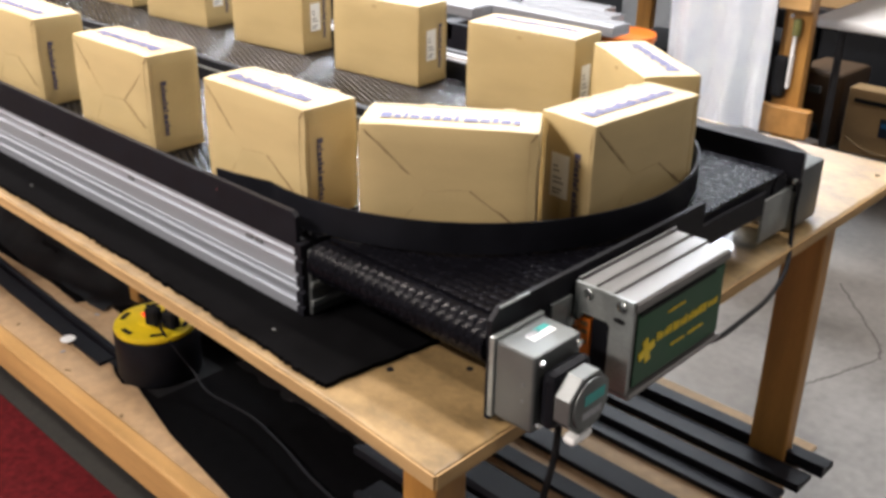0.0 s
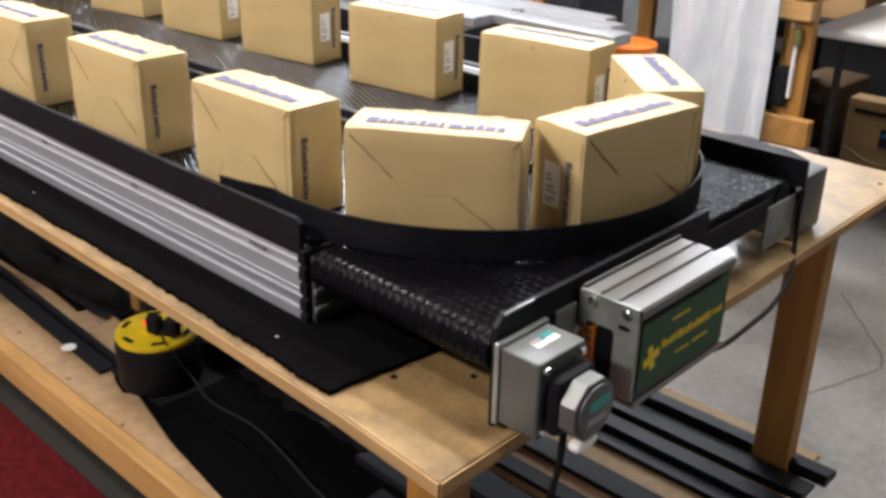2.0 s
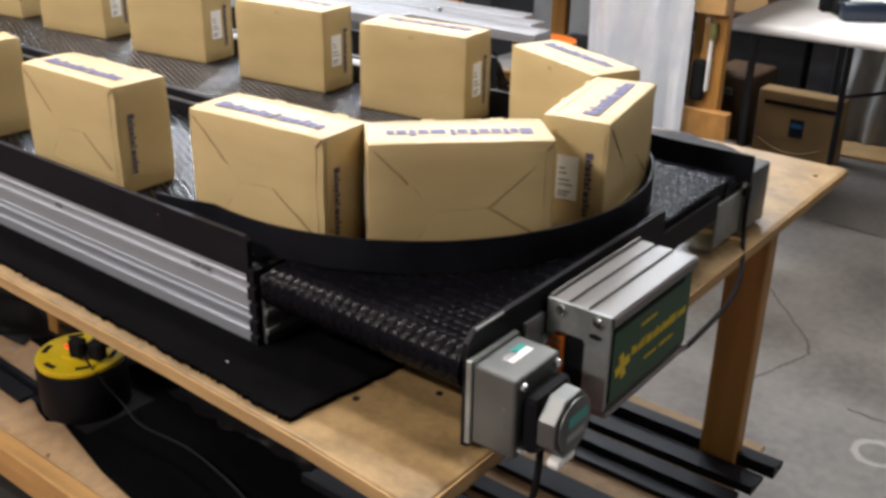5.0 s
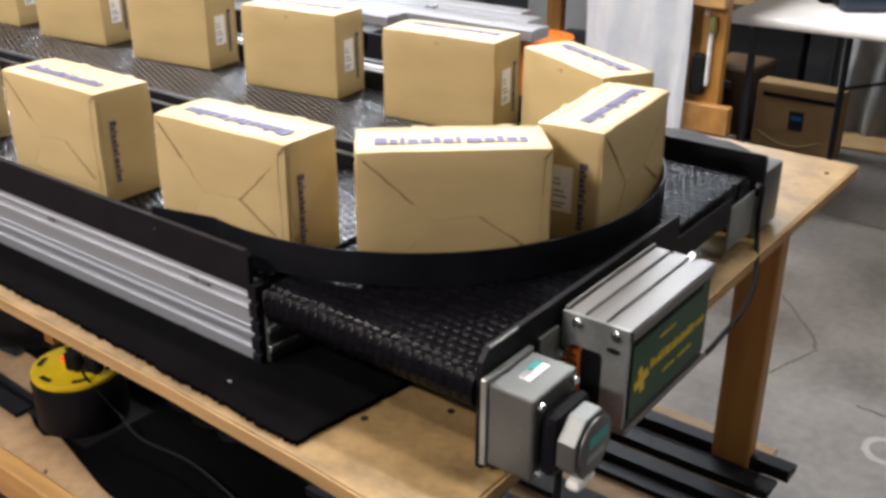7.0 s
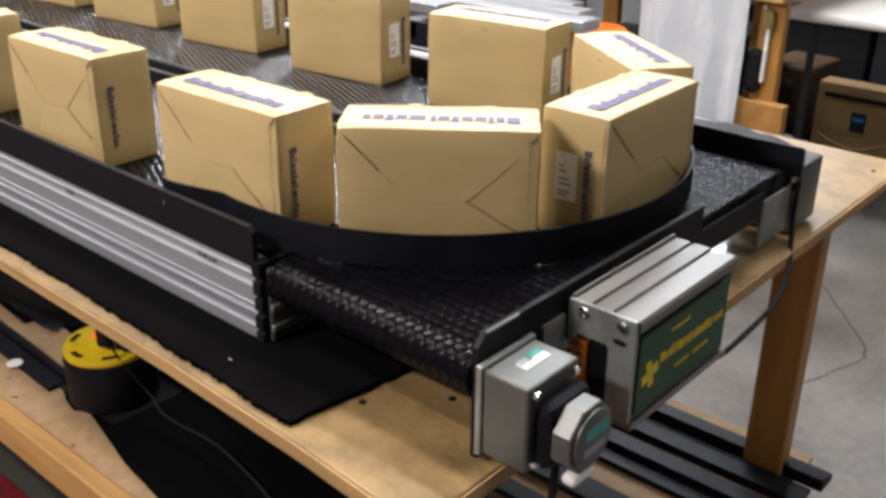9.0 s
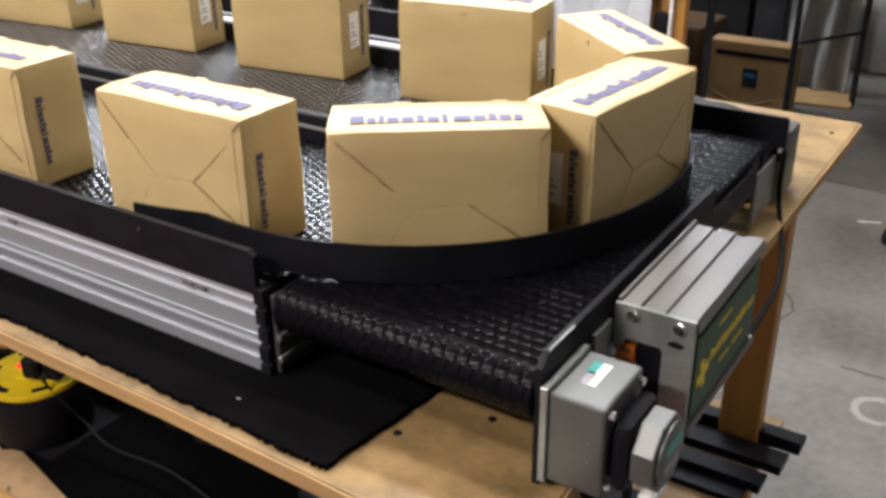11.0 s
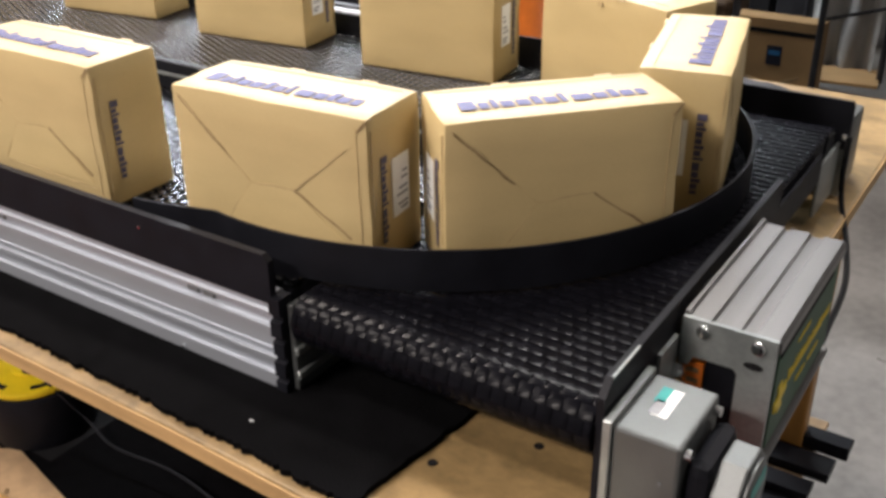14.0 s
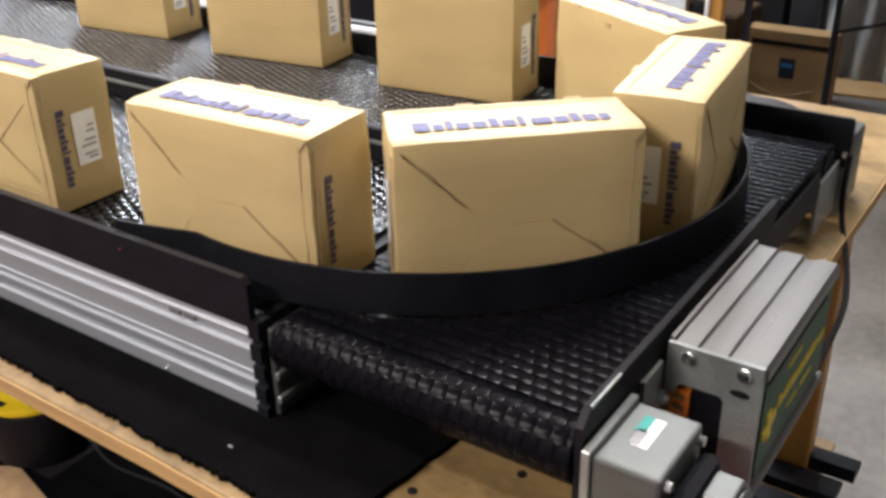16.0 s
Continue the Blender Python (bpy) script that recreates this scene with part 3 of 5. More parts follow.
def build_gearmotor():
    g = thing("gear_motor", "silver gear motor bolted to the drive plate", "motor", "gear motors")
    x = X_END + 0.001
    part("flange", box_bm(x, x + 0.007, -0.004, 0.078, 0.868, 0.964, 0.001), GALV, g)
    part("gear_case", box_bm(x + 0.0072, x + 0.058, -0.002, 0.075, 0.871, 0.961, 0.003, seg=2), CAST, g, "grey cast gear case")
    for y in (0.007, 0.066):
        for z in (0.880, 0.952):
            part("case_bolt", cyl_bm(0.004, 0, 0.005, 10, m=pose(x + 0.058, y, z, 0, 90)), ZINC, g)
    for z in (0.905, 0.925):
        part("case_plug", cyl_bm(0.002, 0, 0.001, 8, m=pose(x + 0.045, -0.002, z, 90)), GREY_STEEL, g)
    lb = part("rating_label", box_bm(x + 0.024, x + 0.036, 0.024, 0.060, 0.9612, 0.9616), PAPER, g, "white and teal rating label")
    part("label_band", box_bm(x + 0.020, x + 0.028, 0.040, 0.060, 0.9618, 0.962), TEAL, lb)
    part("label_bar", box_bm(x + 0.022, x + 0.030, 0.025, 0.043, 0.9618, 0.962), GREYINK, lb)
    part("collar", box_bm(x + 0.0583, x + 0.078, 0.006, 0.072, 0.876, 0.945, 0.010, seg=2), UHMW, g, "black motor collar")
    part("motor_body", cyl_bm(0.0355, 0, 0.020, 8, m=pose(x + 0.0782, 0.039, 0.910, 0, 90) @ pose(0, 0, 0, 0, 0, 22.5), bevel=0.002), CAST, g, "silver faceted motor body")
    cap = part("motor_cap", cyl_bm(0.029, 0, 0.003, 28, m=pose(x + 0.0983, 0.039, 0.910, 0, 90), bevel=0.001), CAST, g, smooth=True)
    part("cap_label", box_bm(x + 0.1014, x + 0.1018, 0.026, 0.060, 0.912, 0.924), TEAL, cap, "teal label band")
    part("cap_label", box_bm(x + 0.1014, x + 0.1018, 0.024, 0.056, 0.896, 0.904), GREYINK, cap)
    part("cable_boot", box_bm(x + 0.081, x + 0.097, 0.020, 0.054, 0.862, 0.8735, 0.005, seg=2), PAPER, g, "ivory cable boot")
    part("cable", tube_bm(smooth_path([(x + 0.07, 0.03, 0.88), (x + 0.068, 0.028, 0.83), (x + 0.05, 0.03, 0.72), (x + 0.03, 0.06, 0.55), (0.0, 0.12, 0.36), (-0.12, 0.2, 0.222)]), 0.004), RUBBER, g, "black motor cable", smooth=True)


def build_controller():
    e = thing("control_box", "aluminium control box with a green name plate", "control box")
    x0, x1, y0, y1, z0, z1 = 0.022, 0.096, 0.138, 0.338, 0.857, 0.978
    # grooved lid and case as one pressed profile
    lid = [(x0, z1 - 0.012), (x0, z1 + 0.004), (x0 + 0.003, z1 + 0.004), (x0 + 0.004, z1), (x0 + 0.021, z1), (x0 + 0.0225, z1 - 0.003), (x0 + 0.0255, z1 - 0.003), (x0 + 0.027, z1), (x0 + 0.045, z1),
           (x0 + 0.0465, z1 - 0.003), (x0 + 0.0565, z1 - 0.003), (x0 + 0.058, z1), (x1 + 0.001, z1), (x1 + 0.004, z1 - 0.003), (x1 + 0.004, z1 - 0.012)]
    part("lid", poly_bm(lid, "y", y0 + 0.002, y1), ALU_Y, e, "grooved silver aluminium lid")
    part("case", box_bm(x0 + 0.03, x1, y0 + 0.06, y1 - 0.002, z0 + 0.008, z1 - 0.0125), ALU_Y, e)
    part("side_wall", box_bm(x1 - 0.003, x1, y0 + 0.0017, y0 + 0.0598, z0 + 0.008, z1 - 0.0125), ALU_Y, e)
    part("base_lip", box_bm(x0 + 0.03, x1 + 0.006, y0 - 0.002, y1, z0, z0 + 0.0075, 0.002), ALU_Y, e)
    cap = [(x0, 0.935), (x0, z1 + 0.001), (x1 + 0.002, z1 + 0.001), (x1 + 0.002, z0 + 0.008), (x1 - 0.026, z0 + 0.008), (x1 - 0.026, 0.94), (x1 - 0.029, 0.944), (x0 + 0.012, 0.944), (x0 + 0.008, 0.935)]
    cp = part("end_plate", poly_bm(cap, "y", y0 - 0.003, y0 + 0.0015), GALV, e, "galvanised end plate with a notch")
    for x in (x0 + 0.018, x1 - 0.012):
        part("cap_screw", cyl_bm(0.006, 0, 0.003, 12, m=pose(x, y0 - 0.003, z1 - 0.008, 90), bevel=0.001), ZINC, cp, smooth=True)
    part("cap_hole", cyl_bm(0.004, 0, 0.0006, 10, m=pose(x1 - 0.014, y0 - 0.0031, z1 - 0.026, 90) @ Matrix.Diagonal((2, 0.8, 1, 1))), RUBBER, cp)
    part("connector_block", box_bm(x0 + 0.020, x1 - 0.027, y0 + 0.004, y0 + 0.0595, 0.868, 0.9425, 0.002), UHMW, e, "black connector block")
    part("warning_sticker", box_bm(x0 + 0.003, x0 + 0.0195, y0 + 0.003, y0 + 0.05, 0.888, 0.9345), ORANGE, e, "orange warning sticker")
    for z in (0.905, 0.918, 0.928):
        part("sticker_bar", box_bm(x0 + 0.0065, x0 + 0.016, y0 + 0.0022, y0 + 0.0028, z - 0.002, z + 0.002), SLIT, e)
    part("cap_knob", cyl_bm(0.006, 0, 0.012, 12, m=pose(x0 + 0.003, y0 - 0.004, 0.928, 60), bevel=0.001), ZINC, e, smooth=True)
    # green plate with its yellow emblem; writing as plain bars
    pl = part("name_plate", box_bm(x1 + 0.0004, x1 + 0.0020, y0 + 0.010, y1 - 0.006, z0 + 0.012, z1 - 0.018), GREEN, e, "dark green plate with yellow bars")
    px = x1 + 0.0021
    rng = random.Random(17)
    part("black_strip", box_bm(x1 + 0.0022, x1 + 0.0032, y0 + 0.012, y1 - 0.03, z1 - 0.021, z1 - 0.0165), RUBBER, pl)
    for a in (0, 90):
        bm = box_bm(-0.0004, 0.0008 if a else 0.0011, -0.0155, 0.0155, -0.005, 0.005)
        bmesh.ops.transform(bm, matrix=pose(px, y0 + 0.032, 0.908) @ pose(0, 0, 0, a + 16), verts=bm.verts)
        part("emblem_bar", bm, YELLOW, pl)
    for y, w, z, h in ((0.052, 0.030, 0.917, 0.011), (0.086, 0.072, 0.917, 0.012), (0.164, 0.022, 0.917, 0.010), (0.07, 0.036, 0.942, 0.004), (0.085, 0.030, 0.894, 0.0045), (0.122, 0.034, 0.894, 0.0045)):
        yy = y0 + y
        while yy < y0 + y + w - 0.002:
            ww = (0.0055 if h > 0.006 else 0.004) * rng.uniform(0.75, 1.2)
            part("letter_bar", box_bm(px, px + 0.0006, yy, yy + ww * rng.uniform(0.5, 0.75), z - h / 2, z + h * rng.uniform(0.15, 0.5)), YELLOW, pl)
            yy += ww
    part("cable", tube_bm(smooth_path([(0.088, 0.30, 0.856), (0.088, 0.36, 0.842), (0.085, 0.42, 0.838), (0.078, 0.52, 0.838), (0.056, 0.615, 0.842), (0.032, 0.672, 0.868), (0.025, 0.684, 0.90), (0.024, 0.688, 0.948)]), 0.0035), RUBBER, e, "black cable to the far motor", smooth=True)


def build_far_motor():
    g = thing("gear_motor", "grey gear motor behind the end guard", "motor", "gear motors")
    part("gear_case", box_bm(-0.066, 0.020, 0.702, 0.78, 0.866, 0.962, 0.005, seg=2), CAST, g, "grey cast gear case", smooth=True)
    part("motor_body", cyl_bm(0.033, 0, 0.04, 8, m=pose(-0.028, 0.7805, 0.908, -90) @ pose(0, 0, 0, 0, 0, 22.5), bevel=0.002), CAST, g)
    part("flange", box_bm(-0.07, 0.022, 0.6965, 0.7015, 0.864, 0.966, 0.001), GALV, g)


# ---- the cartons on the belt ----
BL, BW, BH = 0.210, 0.085, 0.148


def crease_bm(a, b, w, face, rng, sway=0.0009):
    """A raised crease ribbon on a carton's long side that wanders and changes width."""
    a, b = Vector(a), Vector(b)
    y, s = face
    n = max(3, int((b - a).length / 0.011))
    d = (b - a).normalized()
    side = Vector((-d.y, d.x))
    bm = bmesh.new()
    rings = []
    for k in range(n + 1):
        p = a + (b - a) * k / n + side * (rng.uniform(-sway, sway) if 0 < k < n else 0)
        h = side * w * rng.uniform(0.25, 0.65)
        rings.append([bm.verts.new((q.x, yy, q.y)) for q, yy in ((p - h, y), (p - h, y + s * 0.0004), (p + h, y + s * 0.0004), (p + h, y))])
    for e, f in zip(rings, rings[1:]):
        for k in range(3):
            bm.faces.new((e[k], e[k + 1], f[k + 1], f[k]))
    bm.faces.new(rings[0]), bm.faces.new(rings[-1])
    bmesh.ops.recalc_face_normals(bm, faces=bm.faces)
    return bm


LETTERS = [(0.9, 1.0), (0.55, 0.7), (0.35, 1.0), (0.75, 0.7), (0.75, 0.7), (0.5, 0.95), (0.75, 0.7), (0.35, 1.0), (0.02, 0), (1.1, 0.7), (0.75, 0.7), (0.5, 0.95), (0.75, 0.7), (0.55, 0.7)]


def print_bm(length, height, put):
    """A printed line drawn as plain bars; put(u, v, w) places along, across and out."""
    bm = bmesh.new()
    total = sum(w + 0.17 for w, _ in LETTERS)
    k = length / total
    u = -length / 2
    for w, h in LETTERS:
        if h:
            c = []
            for du, dv in ((0, 0), (w * k, 0), (w * k, h * height), (0, h * height)):
                c.append((u + du, dv - height / 2))
            lo = [bm.verts.new(put(a, b, 0.0)) for a, b in c]
            hi = [bm.verts.new(put(a, b, 0.0003)) for a, b in c]
            bm.faces.new(hi)
            for j in range(4):
                bm.faces.new((lo[j], lo[(j + 1) % 4], hi[(j + 1) % 4], hi[j]))
        u += (w + 0.17) * k
    bmesh.ops.recalc_face_normals(bm, faces=bm.faces)
    return bm


def build_carton(seed, flip, rear_label):
    """A sealed shipping carton: +x leads, +y is the outer side of the turn."""
    rng = random.Random(seed)
    c = thing("shipping_carton", "tan cardboard shipping carton with violet print and creased flaps", "carton", "cartons on the conveyor")
    bm = box_bm(-BL / 2, BL / 2, -BW / 2, BW / 2, 0.0, BH)
    bmesh.ops.subdivide_edges(bm, edges=bm.edges, cuts=5, use_grid_fill=True)
    for v in bm.verts:
        q = v.co
        edge = sum((abs(abs(q.x) - BL / 2) < 1e-5, abs(abs(q.y) - BW / 2) < 1e-5, q.z < 1e-5 or q.z > BH - 1e-5))
        if edge == 1:
            d = Vector((q.x / BL, q.y / BW, (q.z - BH / 2) / BH))
            k = max(range(3), key=lambda i: abs(d[i]))
            if not (k == 2 and q.z < 0.01):
                v.co[k] += (1 if d[k] > 0 else -1) * rng.uniform(-0.0004, 0.0008)
        elif edge == 2 and q.z > 0.01:
            v.co += Vector((rng.uniform(-1, 1), rng.uniform(-1, 1), rng.uniform(-1, 0.4))) * 0.0007
        elif edge == 3 and q.z > 0.01:
            v.co *= rng.uniform(0.988, 0.995)
    hard = [e for e in bm.edges if len(e.link_faces) == 2 and e.calc_face_angle() > 1.0]
    bmesh.ops.bevel(bm, geom=hard, offset=0.0019, segments=2, profile=0.5, affect="EDGES")
    part("body", bm, CARD, c, smooth=True)
    o, i = (BW / 2 + 0.0005, 1), (-BW / 2 - 0.0005, -1)
    # envelope creases on the outer side, their relief shading put into darker ribbons; along is +x = leading end
    j = lambda s=0.003: rng.uniform(-s, s)
    n1, n2 = (0.025 + j(), BH * 0.45 + j()), (-0.028 + j(), BH * 0.47 + j())
    for a, b in (((BL * 0.47, BH * 0.95), n1), (n1, n2), (n2, (-BL * 0.40, BH * 0.80)), (n1, (BL * 0.27, BH * 0.14)), ((BL * 0.27, BH * 0.14), (-BL * 0.42, BH * 0.12))):
        if rng.random() > 0.18:
            part("flap_crease", crease_bm(a, b, 0.0014, o, rng), CREASE, c)
    part("flap_crease", crease_bm((-BL * 0.448, BH * 0.94), (-BL * 0.452, BH * 0.08), 0.0009, o, rng, 0.0005), CREASE, c)
    k = 0.52 if flip else 0.72
    part("flap_slit", crease_bm(n2, (-BL * 0.40, BH * (0.2 + 0.1 * rng.random())), 0.0019, o, rng), SLIT, c, "dark open edge of a flap")
    tip = (BL * 0.46 + (n1[0] - BL * 0.46) * k, BH * 0.93 + (n1[1] - BH * 0.93) * k)
    part("flap_slit", crease_bm((BL * 0.46, BH * 0.93), tip, 0.0018, o, rng), SLIT, c, "dark open edge of a flap")
    # dark line painted in for the notch where the corner flap folds
    part("corner_tear", crease_bm((-BL * 0.497, BH * 0.985), (-BL * 0.455, BH * 0.915), 0.0016, o, rng, 0.0004), SLIT, c)
    # raised tuck flap between the creases
    fl = [n1, n2, (-BL * 0.40, BH * 0.16), (BL * 0.26, BH * 0.15)]
    part("tuck_flap", poly_bm(fl, "y", BW / 2 + 0.0002, BW / 2 + 0.0008), CARD, c)
    # torn paper along the inner top edge
    for u in (-0.055 + j(0.01), 0.03 + j(0.01)):
        part("torn_edge", box_bm(u - 0.008, u + 0.008, -BW / 2 - 0.0011, -BW / 2 + 0.0009, BH - 0.0030, BH + 0.0002), RAW, c, "pale torn paper")
    part("tuck_slot", box_bm(-0.0045, 0.0045, -BW / 2 - 0.0012, -BW / 2 - 0.0003, BH - 0.016, BH - 0.010), CREASE, c)
    s = -1 if flip else 1
    part("top_print", print_bm(BL * 0.80, 0.0205, lambda u, v, w: (-s * u, -s * v * 1.0 + 0.010, BH + 0.0011 + w)), INK, c, "violet print drawn as plain bars")
    part("top_seam", box_bm(-BL * 0.46, BL * 0.46, -0.0303, -0.0297, BH + 0.0006, BH + 0.0011), CREASE, c)
    for e in (-1, 1):
        part("end_print", print_bm(BH * 0.56, 0.0095, lambda u, v, w: (e * (BL / 2 + 0.0011 + w), BW * 0.24 + e * v, BH * 0.45 - u)), INK_END, c)
        part("end_seam", box_bm(min(e * BL / 2, e * (BL / 2 + 0.0010)), max(e * BL / 2, e * (BL / 2 + 0.0010)), BW * 0.435, BW * 0.45, BH * 0.08, BH * 0.92), CREASE, c)
        if e == 1 or rear_label:
            x = e * (BL / 2 + 0.0009)
            yc = -0.006
            lab = part("address_label", box_bm(min(x, x + e * 0.0004), max(x, x + e * 0.0004), yc - 0.014, yc + 0.014, BH * 0.30, BH * 0.68), PAPER, c, "white paper label with grey bars")
            xx = x + e * 0.0005
            for z, w in ((0.57, 0.008), (0.53, 0.010), (0.47, 0.014), (0.43, 0.018), (0.37, 0.016), (0.34, 0.012)):
                part("label_bar", box_bm(min(xx, xx + e * 0.0002), max(xx, xx + e * 0.0002), yc - 0.0105, yc - 0.0105 + w, BH * z - 0.0012, BH * z + 0.0012), GREYINK, lab)
    return c


# when each carton enters and leaves the turn, seconds
T_OUT = [-7.7, -5.95, -4.15, -2.41, -0.57, 1.23, 3.05, 4.94, 6.68, 8.56, 10.36, 12.24, 13.95, 15.77, 17.6, 19.42, 21.2, 23.0, 24.8, 26.6]
TURN_TIME = 6.15
Y_FRONT, Y_BACK, X_TURN = 0.082, 0.617, -0.3375
R_TURN, Y_MID = 0.2578, 0.358
S_OUT = math.pi * R_TURN


# the queue stalls before a carton is freed, which then makes up for it: seconds from its leaving, metres gained
STALL_AT = (-4.2, -3.2, -2.4, -1.9, -1.5, -1.1, -0.85, -0.6, -0.4, -0.05, 0.1, 0.5, 0.85, 1.2, 1.6)
STALL = (0.0, 0.001, 0.003, 0.003, 0.0, -0.005, -0.008, -0.010, -0.008, -0.003, 0.0, 0.003, 0.005, 0.003, 0.0)


def travelled(t, t_in, t_out):
    """Metres along the loop: straight far lane, slow crowded turn, straight near lane."""
    return even_travel(t, t_in, t_out) + float(np.interp(t - t_out, STALL_AT, STALL))


def even_travel(t, t_in, t_out):
    if t <= t_in:
        return 0.185 * (t - t_in)
    if t >= t_out:
        # the belt picks a freed carton up within a moment
        slow, pick = S_OUT / TURN_TIME, min(0.87, t - t_out)
        return S_OUT + slow * pick + (0.1965 - slow) * pick * pick / 1.74 + 0.1965 * (t - t_out - pick)
    return S_OUT * (t - t_in) / (t_out - t_in)


# how far a crowded carton turns ahead of the curve, by the metres left to its end
AHEAD_AT = (-0.08, 0.0, 0.06, 0.14, 0.21, 0.28, 0.45, 0.62, 0.81)
AHEAD = (0.0, -5.0, -5.0, 0.0, 4.0, 5.0, 2.0, 0.0, 0.0)


def loop_pose(s, lean_in, lean_out):
    arc = math.pi * R_TURN
    if s < 0:
        x, y, a = X_TURN + s, Y_BACK, 0.0
    elif s < arc:
        k = s / R_TURN
        x, y, a = X_TURN + R_TURN * math.sin(k), Y_MID + R_TURN * math.cos(k), -math.degrees(k)
    else:
        k = min(1.0, (s - arc) / 0.06)
        x, y, a = X_TURN - (s - arc), Y_MID - R_TURN + (Y_FRONT - Y_MID + R_TURN) * k * k * (3 - 2 * k), -180.0
    a += lean_in * (1 - min(1.0, max(0.0, s / 0.15 + 0.3))) + lean_out * min(1.0, max(0.0, (s - arc) / 0.08))
    return pose(x, y, BELT_Z + 0.0005, 0, 0, a - float(np.interp(arc - s, AHEAD_AT, AHEAD)))


CARTONS = []


def build_cartons():
    rng = random.Random(3)
    kinds = [build_carton(1, False, False), build_carton(2, True, False), build_carton(5, False, True)]
    used = set()
    for i, t_out in enumerate(T_OUT):
        k = 2 if t_out == 13.95 else 1 if t_out in (6.68, 10.36, -2.41, 19.42) else 0
        if k not in used:
            used.add(k)
            c = kinds[k]
        else:
            c = copy_thing(kinds[k], pose(0, 0, BELT_Z))
        CARTONS.append((c, t_out - TURN_TIME, t_out, rng.uniform(4.5, 7.5), rng.uniform(0.0, 1.6)))


# ---- under the table ----
def strip(x0, y0, x1, y1, z, w=0.06, h=0.02, mat_=UHMW):
    d = Vector((x1 - x0, y1 - y0, 0))
    ln = d.length
    ang = math.degrees(math.atan2(d.y, d.x))
    ob = thing("plastic_bar", "long black plastic guide bar lying on the shelf", "bar", "black bars under the table", at=pose(x0, y0, z, 0, 0, ang))
    part("bar", box_bm(0, ln, -w / 2, w / 2, 0, h * 0.55, 0.0015), mat_, ob)
    part("bar_flange", box_bm(0, ln, w / 2 - 0.014, w / 2, h * 0.552, h, 0.001), mat_, ob)
    return ob


def build_shelf_goods():
    z = 0.312
    board = thing("loose_board", "bare tan board lying under black plastic bars", "board")
    part("board", box_bm(-1.0, 0.028, 0.50, 0.99, 0.3104, 0.3190, 0.002), CHIP, board)
    z = 0.3194
    for x0, y0, x1, y1, w, h in ((0.079, 0.919, -2.6, 0.90, 0.050, 0.026), (0.066, 0.851, -2.6, 0.84, 0.060, 0.018), (0.05, 0.780, -2.4, 0.775, 0.050, 0.020), (0.03, 0.732, -2.3, 0.740, 0.044, 0.012),
                                 (0.02, 0.624, -2.2, 0.63, 0.060, 0.012), (0.0, 0.535, -1.0, 0.54, 0.044, 0.012)):
        strip(x0, y0, x1, y1, z, w, h)
    z = 0.3104
    strip(-0.01, 0.455, -0.7, 0.465, z, 0.070, 0.018)
    strip(-0.03, 0.37, -0.6, 0.375, z, 0.066, 0.018)
    strip(-0.04, 0.28, -0.5, 0.285, z, 0.066, 0.016)
    strip(-2.9, 0.305, -1.375, 0.256, 0.2165, 0.062, 0.016)
    # cord reel
    r = thing("cord_reel", "yellow and black extension cord reel", "cord reel", at=pose(-1.262, 0.322, 0.2225))
    part("drum", cyl_bm(0.096, 0.0, 0.112, 32, bevel=0.006), UHMW, r, "black reel drum", smooth=True)
    bm = cyl_bm(0.094, 0.113, 0.128, 40, bevel=0.005)
    disc = part("face_disc", bm, REEL_YELLOW, r, "yellow round face", smooth=True)
    part("hub_ring", cyl_bm(0.04, 0.1285, 0.135, 28, bevel=0.003), REEL_YELLOW, disc, smooth=True)
    part("pilot_light", box_bm(-0.032, -0.014, -0.018, 0.0, 0.1352, 0.140, 0.002), RED_LIT, disc, "lit red pilot lamp")
    for a in (20, 140, 200, 260, 320):
        bm = bmesh.new()
        n = 6
        inn = [(0.070 * math.cos(radians(a + 5 * k)), 0.070 * math.sin(radians(a + 5 * k))) for k in range(n)]
        out = [(0.082 * math.cos(radians(a + 5 * k)), 0.082 * math.sin(radians(a + 5 * k))) for k in range(n)]
        part("slot", poly_bm(inn + out[::-1], "z", 0.1282, 0.1290, bm), RUBBER, disc)
    for x, y, a in ((0.03, -0.02, 20), (0.03, 0.04, 40), (0.07, 0.0, 15)):
        bm = box_bm(-0.018, 0.018, -0.014, 0.014, 0.1352, 0.18, 0.006)
        bmesh.ops.transform(bm, matrix=pose(x, y, 0, 0, 0, a), verts=bm.verts)
        part("plug", bm, RUBBER, r, "black plug in a socket")
    cord = smooth_path([(0.06, 0.0, 0.165), (0.075, -0.03, 0.15), (0.10, -0.01, 0.09), (0.115, 0.015, 0.035), (0.20, 0.0, 0.022), (0.337, 0.012, 0.02), (0.47, -0.005, 0.02), (0.607, -0.033, 0.02), (0.80, -0.05, 0.02), (1.0, -0.03, 0.02)])
    part("cord", tube_bm(cord, 0.0024), mat("grey_cord", (0.014, 0.014, 0.017), 0.7, spec=0.2), r, "grey-black power cord", smooth=True)
    part("tray", box_bm(-0.13, 0.11, -0.075, 0.10, -0.0018, -0.0002), RUBBER, r)
    # white disc
    d = thing("paper_disc", "small white paper disc on a black bar", "disc", at=pose(-1.532, 0.228, 0.2257, 0, 0, 10))
    part("disc", cyl_bm(0.018, 0, 0.002, 24), PAPER, d)
